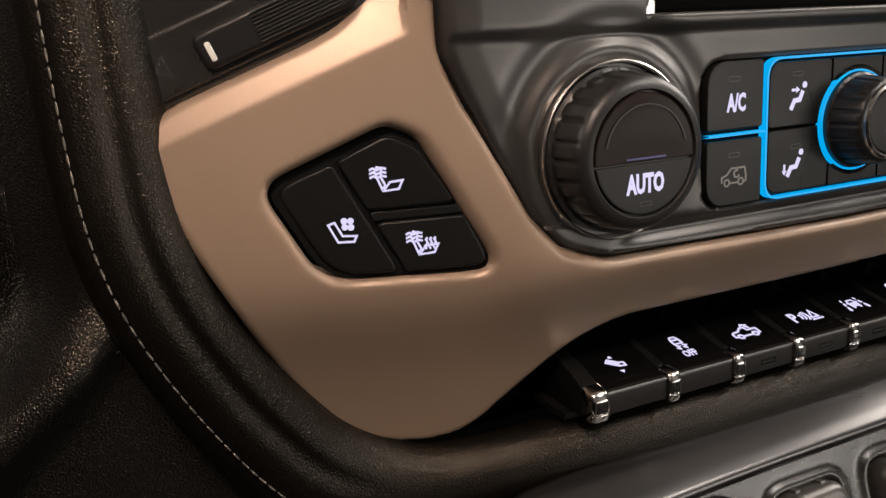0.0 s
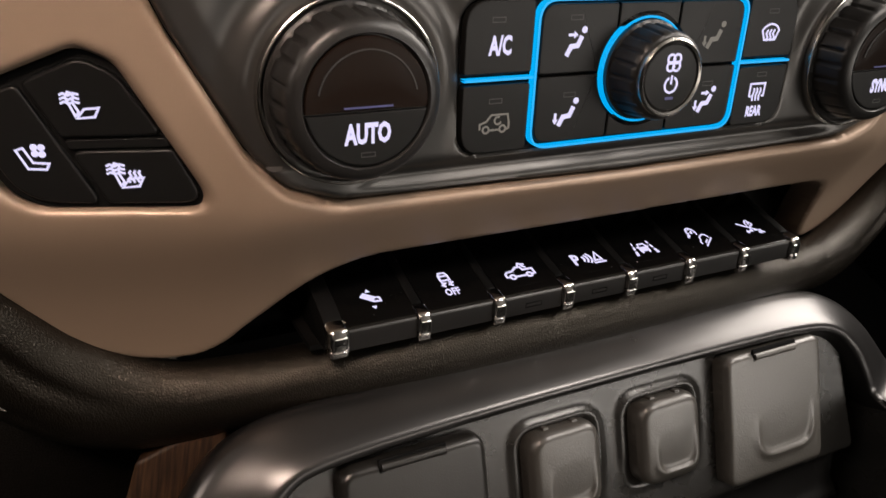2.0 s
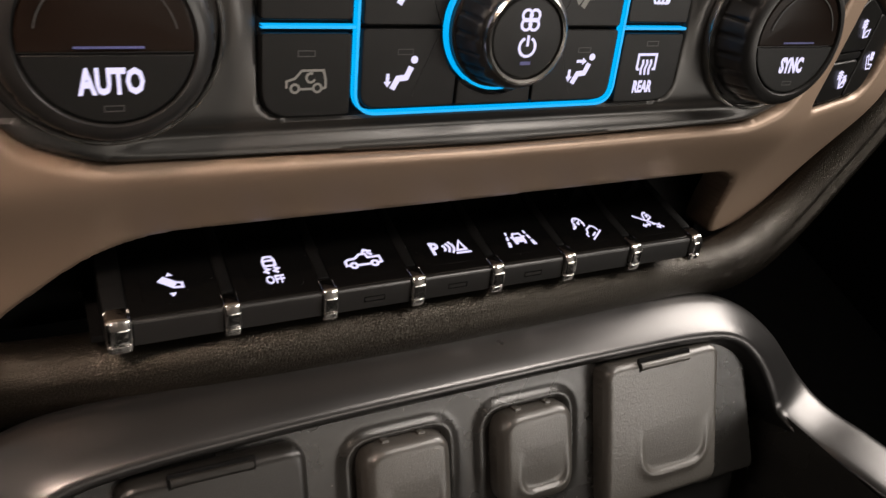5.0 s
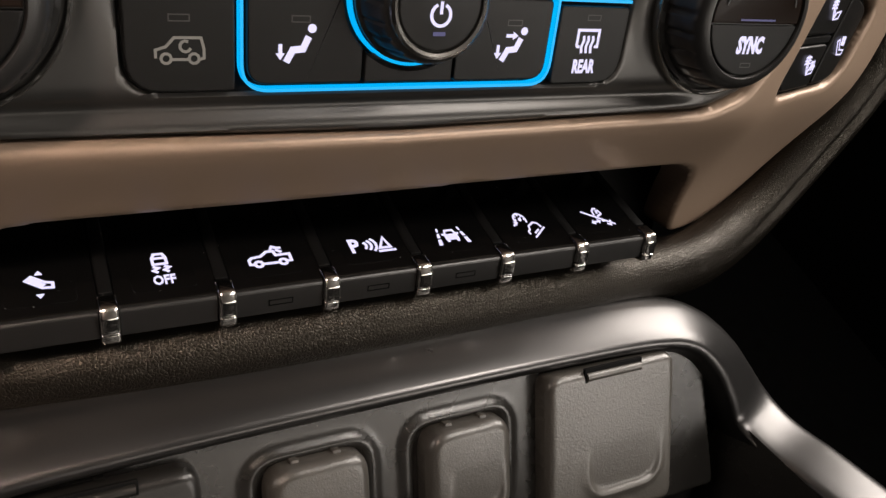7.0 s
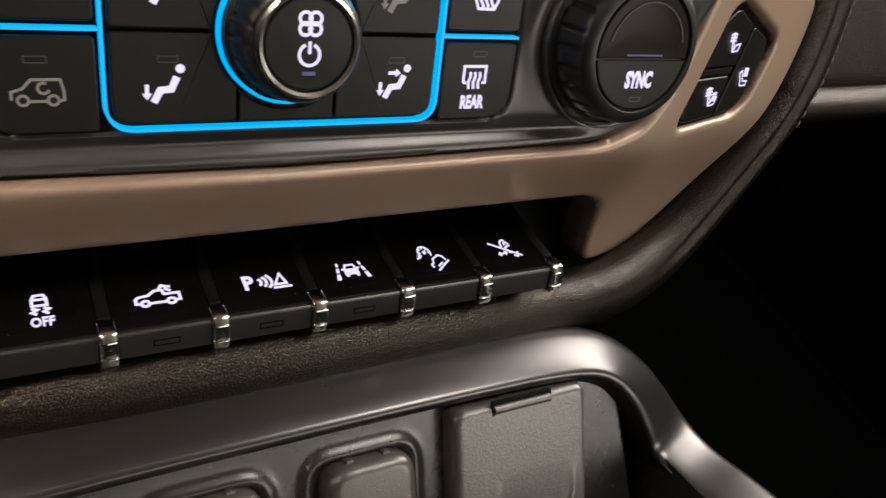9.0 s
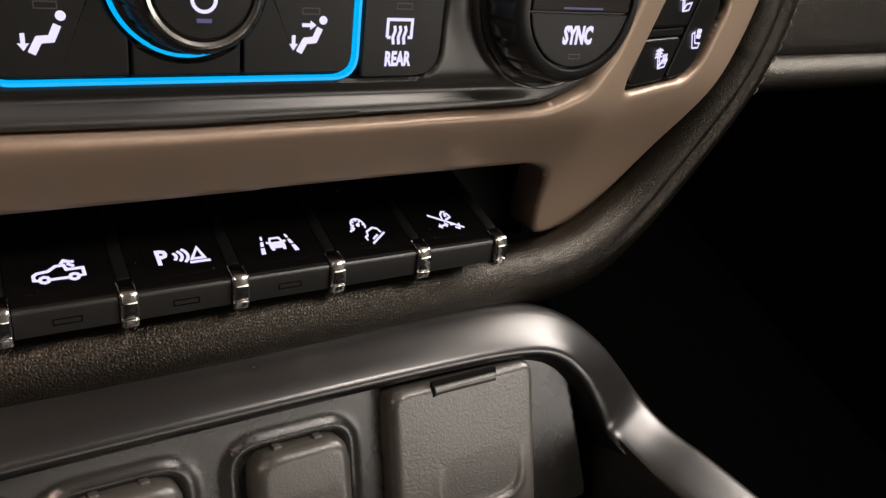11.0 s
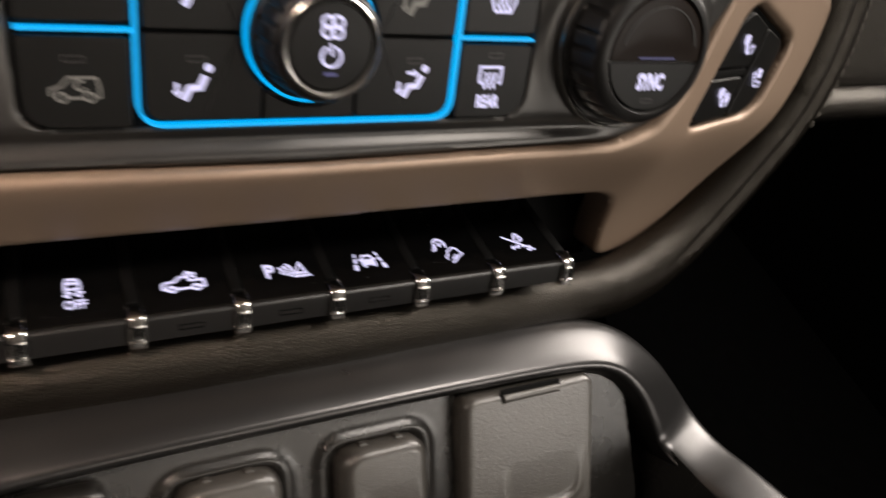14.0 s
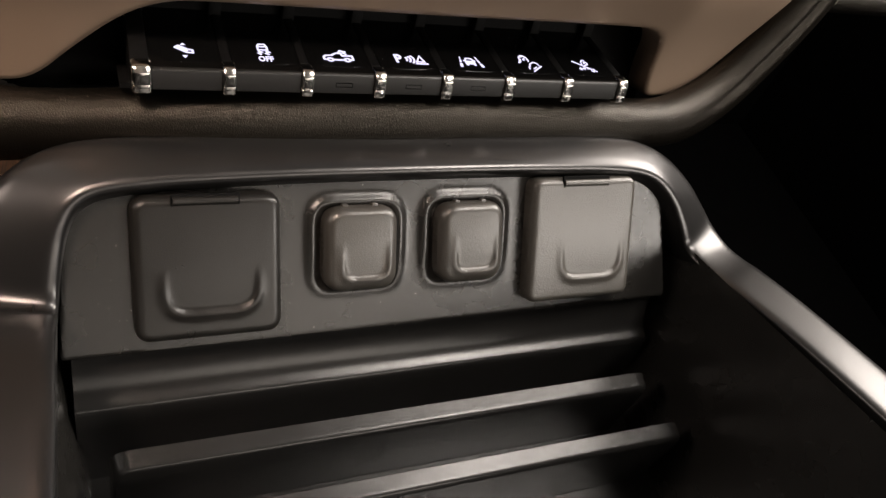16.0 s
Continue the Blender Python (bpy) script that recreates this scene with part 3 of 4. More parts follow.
part("push_face", slab("push_face", disc((0, 0), 10.9, 48), 11.5, 13.7, 0.5, BLACK, 2, dome=0.3), fan, "black push face")
blades = [arc((1.7 * math.cos(radians(a)), 4.9 + 1.7 * math.sin(radians(a))), 1.45, 0, 360, 10) for a in (45, 135, 225, 315)]
part("fan_sign", symbol([b[:-1] + [b[0]] for b in blades] + [arc((0, -2.2), 2.5, 115, 425, 16), [(0, -2.0), (0, 0.9)]], [], 0.75, WHITE, name="fan_sign"), fan, at=shift(0, 0, 14.05))
part("indicator", symbol([], [[(-1.6, -7.0), (1.6, -7.0), (1.6, -6.1), (-1.6, -6.1)]], 0.3, LAMPMARK, name="indicator"), fan, at=shift(0, 0, 14.05))

# ---- seat heating clusters ----


def wing_frame(side):
    """Frame of the wing at its cluster, in the stack's plane."""
    return STACK @ pose(side * 0.175, 0, -0.0121, 0, side * 16.2, 0)


def seat_sign(extra, fills=()):
    return symbol([[(-3.3, 2.4), (-0.9, -2.7), (3.6, -2.9), (4.4, -1.3), (0.5, -1.0), (-1.5, 3.0), (-3.3, 2.4)], *extra], list(fills), 0.6, WHITE, name="seat_sign")


def seat_cluster(side):
    th = thing("seat_heating_switches", wing_frame(side), "three black seat heating switches set in the tan bezel", "switch cluster", "seat heating clusters")
    c = 1 / math.cos(math.atan(0.29))
    place = lambda pts: np.array([((p[0] + 175) * c * -side if side > 0 else (p[0] + 175) * c, p[1]) for p in pts])
    # outlines drawn for the driver's side and mirrored for the other
    body = rounded([(-207, 11.5), (-172.5, 26.0), (-164, 22), (-142.5, -18.8), (-192, -17.5)], [7, 7, 10, 5, 16], 7)
    part("housing", slab("housing", place(body + inward(body) * 0.2), -9, -3.4, 0.4, DARK), th)
    outer = rounded([(-203.5, 10.2), (-187.8, 16.3), (-171.6, -16.4), (-190, -15.4)], [5, 2, 2, 14], 6)
    upper = rounded([(-186.6, 16.8), (-172.5, 23.2), (-164.5, 19.0), (-154.6, 2.6), (-179.4, 2.2)], [2, 6, 9, 2, 2], 6)
    lower = rounded([(-177.6, -1.4), (-152.6, -1.2), (-145.4, -16.8), (-170.0, -16.4)], [2, 2, 4, 2], 6)
    strip = rounded([(-179.0, 1.6), (-154.2, 1.9), (-153.0, -0.6), (-177.8, -0.9)], 0.9, 3)
    bs = [part("seat_switch", slab("seat_switch", place(o), -4, -1.6, 0.8, BLACK, 3), th) for o in (outer, upper, lower)]
    part("divider", slab("divider", place(strip), -4, -2.0, 0.3, BLACK, 2), th)
    zig = lambda x: [(x, -1.6), (x - 0.5, -0.7), (x + 0.4, 0.2), (x - 0.1, 1.2), (x + 0.4, 1.8)]
    wave = lambda y: [(-4.6, y), (-3.6, y + 0.5), (-2.4, y - 0.1), (-1.2, y + 0.5), (0.2, y + 0.1)]
    heat = [wave(0.9), wave(2.0), wave(3.1)]
    cushion = [(-0.9, -3.0), (3.4, -2.7), (4.6, -0.3), (1.0, -0.6), (-0.9, -3.0)]
    backrest = [(-1.3, -2.4), (-3.2, 2.6), (-2.4, 3.9), (-1.2, 3.4), (-1.5, 1.0), (-0.3, -1.4), (-1.3, -2.4)]
    warm = lambda extra: symbol([cushion, backrest, *extra], [], 0.62, WHITE, name="seat_sign")
    pos = [((-187.0, -3.2), seat_sign([], [disc((1.2, 3.2), 0.95), disc((3.0, 3.1), 0.95), disc((1.3, 1.5), 0.95), disc((3.0, 1.3), 0.95)])), ((-173.6, 10.6), warm(heat)), ((-165.0, -8.6), warm(heat + [zig(1.2), zig(2.4), zig(3.6)]))]
    for b, (p, s) in zip(bs, pos):
        q = place([p])[0]
        part("seat_sign", s, b, at=shift(q[0], q[1], -1.2))
    return th


seat_cluster(-1)
seat_cluster(1)

# ---- row of switches under the bezel ----
bank = thing("switch_bank", STACK, "row of seven black toggle switches with chrome tips", "switch bank")


def section_bar(name, section, u0, u1, mat, smooth=30):
    """A bar along u with the given closed section of (h, v)."""
    n = len(section)
    verts = [(u, p[1], p[0]) for u in (u0, u1) for p in section]
    faces = [[i, (i + 1) % n, n + (i + 1) % n, n + i] for i in range(n)] + [list(range(n))[::-1], [n + i for i in range(n)]]
    return mesh(name, verts, faces, mat, smooth)


def slope_v(h, up=0.0):
    return -68.6 + up - (h + 8.5) * 0.28


body_sec = rounded([(-8.6, -77.2), (-8.3, -68.6), (-50, slope_v(-50)), (-50, -77.2)], [0.8, 2.2, 0.5, 0.5], 6)
front_sec = rounded([(-8.4, -76.8), (-7.9, -76.6), (-7.7, -69.4), (-8.3, -68.7), (-9.6, -68.4), (-9.6, -76.8)], [0.2, 0.3, 0.9, 0.5, 0.2, 0.2], 4)
div_sec = rounded([(-14.4, -77.2), (-14.4, -66.9), (-52, slope_v(-52, 0.6)), (-52, -77.2)], 0.4, 3)
# housing walls take the recess's shade from their near-black colour
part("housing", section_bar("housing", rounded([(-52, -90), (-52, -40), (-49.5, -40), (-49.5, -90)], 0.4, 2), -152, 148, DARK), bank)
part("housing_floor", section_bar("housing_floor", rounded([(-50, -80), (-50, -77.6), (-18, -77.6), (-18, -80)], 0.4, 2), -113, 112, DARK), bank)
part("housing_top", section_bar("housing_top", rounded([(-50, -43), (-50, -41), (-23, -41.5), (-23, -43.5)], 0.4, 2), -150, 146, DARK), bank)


def stretched(me, k):
    me.transform(Matrix.Diagonal((1, k, 1, 1)))
    return me


def toggle_sign(i):
    if i == 0:      # pedal with two arrows
        return symbol([[(-2.8, 1.6), (0.6, -1.2), (2.8, -1.4), (2.8, 0.2), (1.2, 0.6), (-1.6, 2.8), (-2.8, 1.6)]], [[(-0.9, 3.2), (0.9, 3.2), (0, 4.6)], [(-0.9, -3.2), (0.9, -3.2), (0, -4.6)], [(-2.4, 1.6), (0.6, -0.9), (1.4, -0.2), (-1.6, 2.4)]], 0.7, WHITE, 1.12)
    if i == 1:      # skidding car
        return symbol([[(-1.6, 0.4), (1.6, 0.4), (1.6, 2.6), (1.0, 4.0), (-1.0, 4.0), (-1.6, 2.6), (-1.6, 0.4)], [(-1.6, 2.5), (1.6, 2.5)], [(-1.8, -0.4), (-0.6, -1.0), (-1.8, -1.8), (-0.8, -2.6)], [(0.8, -0.4), (2.0, -1.0), (0.8, -1.8), (1.8, -2.6)]], [], 0.75, WHITE, 1.12)
    if i == 2:      # pickup with cargo lamp
        return symbol([[(-4.4, -2.2), (-5.4, -2.0), (-5.4, -0.5), (-4.6, 0.3), (-2.2, 0.6), (-0.4, 2.1), (1.4, 2.1), (1.8, 0.5), (5.4, 0.5), (5.4, -2.0), (4.4, -2.1)], arc((-3.2, -2.2), 1.0, 0, 360, 8), arc((3.2, -2.2), 1.0, 0, 360, 8), [(-2.0, -2.3), (2.0, -2.3)], [(2.2, 2.6), (3.6, 1.4)], [(1.8, 3.4), (3.8, 3.0)], [(0.8, 2.6), (1.6, 3.8), (2.4, 3.4)]], [], 0.8, WHITE, 1.12)
    if i == 3:      # parking waves and cone
        return symbol([arc((-2.0, 0), 1.5, -50, 50, 5), arc((-1.4, 0), 2.2, -50, 50, 5), arc((-0.8, 0), 2.9, -50, 50, 5), [(2.7, -1.4), (4.6, 2.2), (5.5, -1.4), (2.7, -1.4)], [(2.0, -2.5), (6.6, -2.5)]], [], 0.7, WHITE, 1.25)
    if i == 4:      # car between lane marks
        mark = lambda k, pts: [(k * a, b) for a, b in pts]
        marks = [mark(k, q) for k in (-1, 1) for q in ([(5.6, -3.2), (4.3, -3.2), (4.0, -1.1), (5.1, -1.1)], [(4.9, -0.5), (3.9, -0.5), (3.6, 1.1), (4.4, 1.1)], [(4.2, 1.7), (3.5, 1.7), (3.3, 3.0), (3.9, 3.0)])]
        return stretched(symbol([[(-1.9, 0.4), (-1.3, 2.0), (1.3, 2.0), (1.9, 0.4)], [(-2.9, 0.7), (-2.0, 0.4)], [(2.9, 0.7), (2.0, 0.4)]], marks + [[(-2.3, -1.6), (2.3, -1.6), (2.3, 0.1), (1.8, 0.6), (-1.8, 0.6), (-2.3, 0.1)], [(-2.1, -2.3), (-1.2, -2.3), (-1.2, -1.6), (-2.1, -1.6)], [(2.1, -2.3), (1.2, -2.3), (1.2, -1.6), (2.1, -1.6)]], 0.65, WHITE, 1.05), 1.2)
    if i == 5:      # car going downhill under a speed dial
        ticks = [[(-1.3 + 1.3 * math.cos(radians(a)), 2.5 + 1.3 * math.sin(radians(a))), (-1.3 + 2.1 * math.cos(radians(a)), 2.5 + 2.1 * math.sin(radians(a)))] for a in (0, 45, 90, 135, 180)]
        return stretched(symbol([arc((-1.3, 2.5), 2.1, -35, 215, 14), *ticks, [(-1.3, 2.5), (-0.6, 3.2)], [(-4.9, 0.6), (-3.9, 1.2)], [(-1.0, -2.8), (-1.2, -1.8), (-0.2, -1.2), (0.2, 0.0), (2.6, 1.1), (4.0, 0.6), (4.6, -0.8)], [(0.0, -4.0), (5.6, -0.9)], [(0.8, -2.6), (3.0, -1.4)]], [disc((-1.3, 2.5), 0.6, 8), [(-4.2, 2.0), (-2.9, 1.6), (-3.8, 0.5)]], 0.55, WHITE, 1.05), 1.4)
    # warning horn struck through, with a double arrow
    return stretched(symbol([[(-5.0, 2.8), (5.0, -2.8)], [(-0.7, 1.0), (-0.3, 2.5), (0.8, 3.4), (2.0, 3.3)], [(1.0, 1.5), (1.2, 2.4), (2.2, 2.5), (2.7, 1.5)], [(0.3, 0.5), (2.7, 1.4)], [(-3.0, -1.4), (-0.6, -1.2)], [(1.9, -2.3), (3.1, -2.9), (4.0, -1.2)], [(0.7, -1.2), (2.3, -1.3)]], [[(-3.9, -1.5), (-2.7, -0.5), (-2.6, -2.3)], [(0.2, -1.1), (-1.0, -0.2), (-0.9, -2.1)]], 0.6, WHITE, 1.05), 1.4)


SLOPE = pose(0, 0, 0, -90 + 15.6, 0, 0)     # lays a sign on the sloping top
for i in range(7):
    u = (i - 3) * 30.0
    sw = part("toggle_switch", section_bar("toggle_switch", body_sec, -12.9, 12.9, GLOSS), bank, at=shift(u, 0))
    part("switch_front", section_bar("switch_front", front_sec, -12.4, 12.4, SWITCHFRONT), sw, "satin dark front edge")
    top = pose(0, slope_v(-20.0) * MM, -0.0200, 0, 0, 0) @ SLOPE
    part("touch_pad", slab("touch_pad", rect(-8.5, -7.5, 8.5, 7.5, 2), -0.5, 0.10, 0.08, GLOSS, 1), sw, "matt pad on the switch", top)
    sign = part("switch_sign", toggle_sign(i), sw, at=top @ shift(0.0 if i != 3 else 1.0, 2.0 if i == 1 else 0, 0.14))
    if i == 1:
        part("lettering", lettering("OFF", 4.8, WHITE, squeeze=0.7, bold=0.16), sw, at=top @ shift(0.2, -4.0, 0.2))
    if i == 3:
        part("lettering", lettering("P", 8.2, WHITE, squeeze=0.8, bold=0.3), sw, at=top @ shift(-3.6, 0, 0.2))
    if i in (2, 3, 4):
        part("indicator", solid_ribbon("indicator", [[(-3.4, -0.8), (3.4, -0.8), (3.4, 0.8), (-3.4, 0.8), (-3.4, -0.8)]], 0.3, 0, 0.10, GLOSS), sw, at=shift(0, -73.2, -7.85))
tip_sec = rounded([(-9.5, -78.6), (-6.6, -78.0), (-6.0, -75.3), (-6.7, -74.9), (-5.8, -74.5), (-5.7, -70.0), (-7.2, -67.3), (-12.8, -66.6), (-12.8, -78.6)], [0.6, 1.4, 0.2, 0.1, 0.2, 1.6, 2.2, 0.3, 0.3], 5)


def pillow_bar(name, section, u0, u1, mat, soft=0.8):
    """A bar along u whose two ends are rounded over by soft."""
    inn, n = inward(section), len(section)
    rings = [(u0, soft), (u0 + 0.1 * soft, 0.55 * soft), (u0 + 0.4 * soft, 0.2 * soft), (u0 + soft, 0), (u1 - soft, 0), (u1 - 0.4 * soft, 0.2 * soft), (u1 - 0.1 * soft, 0.55 * soft), (u1, soft)]
    verts = [(u, q[1], q[0]) for u, d in rings for q in section + inn * d]
    faces = [[j * n + i, j * n + (i + 1) % n, (j + 1) * n + (i + 1) % n, (j + 1) * n + i] for j in range(len(rings) - 1) for i in range(n)]
    return mesh(name, verts, faces + [list(range(n))[::-1], [(len(rings) - 1) * n + i for i in range(n)]], mat, 50)


cheek_sec = rounded([(-12.0, -77.6), (-12.0, -67.2), (-20, -63.5), (-40, -57.5), (-52, -55), (-52, -77.6)], [0.6, 3, 8, 8, 0.5, 0.5], 5)
for i in range(8):
    u = (i - 3.5) * 30.0
    end = i in (0, 7)
    part("divider", pillow_bar("divider", cheek_sec if i == 0 else div_sec, -4.6 if i == 0 else -1.9, 1.9 if i < 7 else 2.4, SCUFFED, 0.5), bank, "black end cheek" if end else "", shift(u, 0))
    part("rear_post", pillow_bar("rear_post", rounded([(-51, -66), (-46.5, -62), (-44.5, -52), (-45.5, -44), (-51, -44)], 1.0, 3), -2.6, 2.6, SCUFFED, 0.6), bank, at=shift(u, 0))
    part("chrome_tip", pillow_bar("chrome_tip", tip_sec, -4.6 if i == 0 else -2.4, 2.3, CHROME, 1.5 if i == 0 else 0.8), bank, "polished chrome tip", shift(u, 0))

# ---- padded leather roll round the bezel ----


def smooth_path(pts, n=4):
    return chaikin(pts, n, closed=False)


ROLL = smooth_path([(-244, 130, -42), (-244, 80, -40), (-243, 30, -38), (-241, 0, -36), (-233, -26, -37), (-215, -61, -43), (-193, -92, -47), (-163, -105, -42), (-120, -96, -28), (-80, -93, -21), (0, -92, -19), (80, -92, -21), (125, -95, -25),
                    (160, -98, -33), (192, -86, -40), (216, -60, -41), (236, -26, -37), (245, 2, -36), (249, 40, -38), (250, 130, -42)])
n_roll = len(ROLL)


def roll_up(p):
    t = min(1, abs(p[0]) / 200)
    return Vector((p[0] / 900, -0.25 + 0.25 * t, 1))


def roll_scale(p):
    return 0.95 + 0.15 * min(1, max(0, (abs(p[0]) - 130) / 40)) + 0.15 * max(0, (abs(p[0]) - 200) / 50) + (0.1 if p[0] > 240 else 0) + 0.4 * math.exp(-((p[0] + 188) / 36) ** 2)




def roll_section(p):
    """Section of the roll: a padded half round; beside the bezel it has a crease along its crown and a shallow one at the seam."""
    k, out = min(1, max(0, (abs(p[0]) - 170) / 40)), []
    for q in range(64):
        x, y = 13.0 * math.cos(2 * math.pi * q / 64), 12.0 * math.sin(2 * math.pi * q / 64)
        if y > 0:
            y -= k * (2.2 * math.exp(-((x + 3.5) / 1.9) ** 2) + 0.9 * math.exp(-((x - 6.4) / 1.2) ** 2))
        out.append((x, y))
    return out


roll = thing("leather_roll", STACK, "grained black leather roll stitched round the stack bezel", "dash trim")
part("padding", sweep("padding", ROLL, [roll_section(p) for p in ROLL], [roll_up(p) for p in ROLL], LEATHER, scale=[(roll_scale(p), 1) for p in ROLL]), roll)


def stitches(name, line, length, gap, lift):
    """Short thread loops laid along a line."""
    pts = [Vector(p) for p in line]
    verts, faces, run = [], [], 0.0
    acc = [0.0]
    for a, b in zip(pts, pts[1:]):
        acc.append(acc[-1] + (b - a).length)

    def at(s):
        for k in range(len(pts) - 1):
            if acc[k + 1] >= s:
                return pts[k].lerp(pts[k + 1], (s - acc[k]) / max(1e-6, acc[k + 1] - acc[k]))
        return pts[-1]
    while run + length < acc[-1]:
        base = len(verts)
        a, b = at(run), at(run + length)
        t = (b - a).normalized()
        side = t.cross(Vector((0, 0, 1))).normalized()
        for k in range(5):
            c = a.lerp(b, k / 4) + Vector((0, 0, lift + 0.35 * math.sin(math.pi * k / 4) - 0.3))
            r = 0.34 * (0.55 + 0.45 * math.sin(math.pi * k / 4))
            for j in range(6):
                an = 2 * math.pi * j / 6
                verts.append(c + side * r * math.cos(an) + Vector((0, 0, 1)) * r * math.sin(an))
        for k in range(4):
            for j in range(6):
                faces.append([base + 6 * k + j, base + 6 * k + (j + 1) % 6, base + 6 * k + 6 + (j + 1) % 6, base + 6 * k + 6 + j])
        run += length + gap
    return mesh(name, verts, faces, THREAD, 60)



def on_roll(lo, hi, f):
    """Line along the roll's skin, the fraction f of its half width outward."""
    out = []
    for i in range(lo, hi):
        p = Vector(ROLL[i])
        t = (Vector(ROLL[min(i + 1, n_roll - 1)]) - Vector(ROLL[max(i - 1, 0)])).normalized()
        side = t.cross(roll_up(ROLL[i])).normalized()
        up = side.cross(t).normalized()
        out.append(tuple(p + side * 13.0 * f * roll_scale(ROLL[i]) + up * 12.0 * math.sqrt(1 - f * f)))
    return out


k_low = min(range(n_roll), key=lambda i: abs(ROLL[i][0] + 196) if ROLL[i][1] < -60 else 1e9)
k_right = min(range(n_roll), key=lambda i: abs(ROLL[i][1] + 24) if ROLL[i][0] > 150 else 1e9)
SEAM_L = on_roll(0, k_low, 0.48)
part("stitching", stitches("stitching", SEAM_L, 3.4, 1.0, 0.5), roll, "pale grey stitching")
SEAM_R = on_roll(k_right, n_roll, 0.55)
part("stitching", stitches("stitching", SEAM_R, 3.4, 1.6, 0.5), roll, "pale grey stitching")



def lower_lip(lo, hi):
    """Thin moulded edge under the roll, where its cover tucks in."""
    out = []
    for i in range(lo, hi):
        p = Vector(ROLL[i])
        t = (Vector(ROLL[min(i + 1, n_roll - 1)]) - Vector(ROLL[max(i - 1, 0)])).normalized()
        side = t.cross(roll_up(ROLL[i])).normalized()
        up = side.cross(t).normalized()
        out.append(tuple(p + side * 13.2 * roll_scale(ROLL[i]) - up * 5.0))
    return out


for lo, hi in ((-200, -105), (105, 200)):
    span = [i for i in range(n_roll) if lo < ROLL[i][0] < hi and ROLL[i][1] < -55]
    part("cover_edge", sweep("cover_edge", lower_lip(span[0], span[-1]), [(1.3 * math.cos(math.pi * k / 5), 1.3 * math.sin(math.pi * k / 5)) for k in range(10)], (0, 0, 1), PANEL), roll, "thin moulded edge under the roll")

# ---- driver's side: knee panel, column cover, air vent ----


def knee_height(U, V):
    x = -U
    fold = -27 - 0.92 * (x - 249)            # height of the fold line
    base = -47 - 0.10 * (x - 240) - 0.12 * np.clip(-V - 40, 0, None)
    above = np.clip(V - fold, 0, None)
    h = base - 26 * (1 - np.exp(-(np.clip(above - 2, 0, None) / 16) ** 2)) - 0.12 * np.clip(fold - V, 0, None)
    h += 9 * np.exp(-((V - fold) / 13) ** 2) * np.clip((x - 238) / 22, 0, 1)
    near = np.clip((272 - x) / 18, 0, 1)
    near = near * np.clip(above / 14, 0, 1)
    return h * (1 - near) + (base + 3) * near


knee = thing("knee_panel", STACK, "black grained soft panel beside the steering column", "dash panel")
part("panel_skin", relief("panel_skin", rounded([(-470, -260), (-150, -260), (-150, -104), (-205, -80), (-240, -30), (-250, 60), (-250, 150), (-470, 150)], 4, 3), [], knee_height, 3.0, 2.0, 20, SOFT), knee)
column = thing("column_cover", STACK, "black plastic steering column cover in shade", "column cover")
part("cover", sweep("cover", [(-318, 140, -40), (-312, 80, -36), (-306, 30, -34), (-304, 0, -36), (-306, -14, -40), (-312, -24, -48)], [(26 * math.cos(2 * math.pi * k / 24), 24 * math.sin(2 * math.pi * k / 24)) for k in range(24)], (0, 0.1, 1), DARK, scale=[(1, 1), (1, 1), (1, 1), (0.95, 0.95), (0.8, 0.8), (0.4, 0.4)]), column)

vent = thing("air_vent", STACK @ pose(-0.205, 0.0435, -0.0228, 0, -16.2, 22), "black plastic air vent with a ribbed thumb wheel", "air vent")
part("vent_frame", slab("vent_frame", rounded([(-31, -1.0), (34, -1.5), (40, 3), (43, 16), (43, 60), (-34, 60), (-36, 8)], [2, 6, 6, 8, 4, 4, 6], 5), -26, -3.5, 1.5, PANEL), vent)
part("vent_floor", slab("vent_floor", rect(-30, 1.2, 36, 18, 3), -5, -2.4, 1.2, PANEL), vent)
wheel = part("thumb_wheel", slab("thumb_wheel", rect(-11, 3.4, 33, 13.4, 3.2), -4, -0.4, 1.4, SWITCHFRONT), vent, "black thumb wheel")
for k in range(9):
    part("wheel_rib", slab("wheel_rib", rect(5.5, 4.6 + k * 0.95, 30, 5.1 + k * 0.95, 0.2, 2), -0.6, 0.1, 0.15, FASCIA, 1), wheel)
part("wheel_mark", slab("wheel_mark", rect(-8.4, 5.4, -6.9, 10.6, 0.6), -0.6, 0.1, 0.15, VENTWHITE, 1), wheel, "white mark")
part("vent_grille", slab("vent_grille", rect(-28, 20, 34, 24, 1.5), -20, -4, 1, GLOSS), vent)
part("vent_sign", symbol([[(-26, 6), (-26, 12), (-20, 6), (-20, 12), (-26, 6)]], [], 0.5, GREY, name="vent_sign"), vent, at=shift(0, 0, -2.35))

# ---- passenger's side ----


def glove_height(U, V):
    return -66 + 6 / (1 + np.exp((V + 26) / 2.2)) * np.exp(-((V + 28) / 26) ** 2) - 5 * np.exp(-((V + 21.5) / 2.2) ** 2) - 0.30 * np.clip(-30 - V, 0, None) - 0.05 * (U - 270)


glove = thing("passenger_dash", STACK, "dark grained passenger dash with a ledge over the glovebox", "dash panel")
part("panel_skin", relief("dash_skin", rounded([(232, -40), (560, -40), (560, 150), (232, 150)], 4, 3), [], glove_height, 3.0, 2.0, 20, SOFT), glove)

# ---- lower console ----


def con(u, v, h):
    return CONSOLE @ Vector((u * MM, v * MM, h * MM))


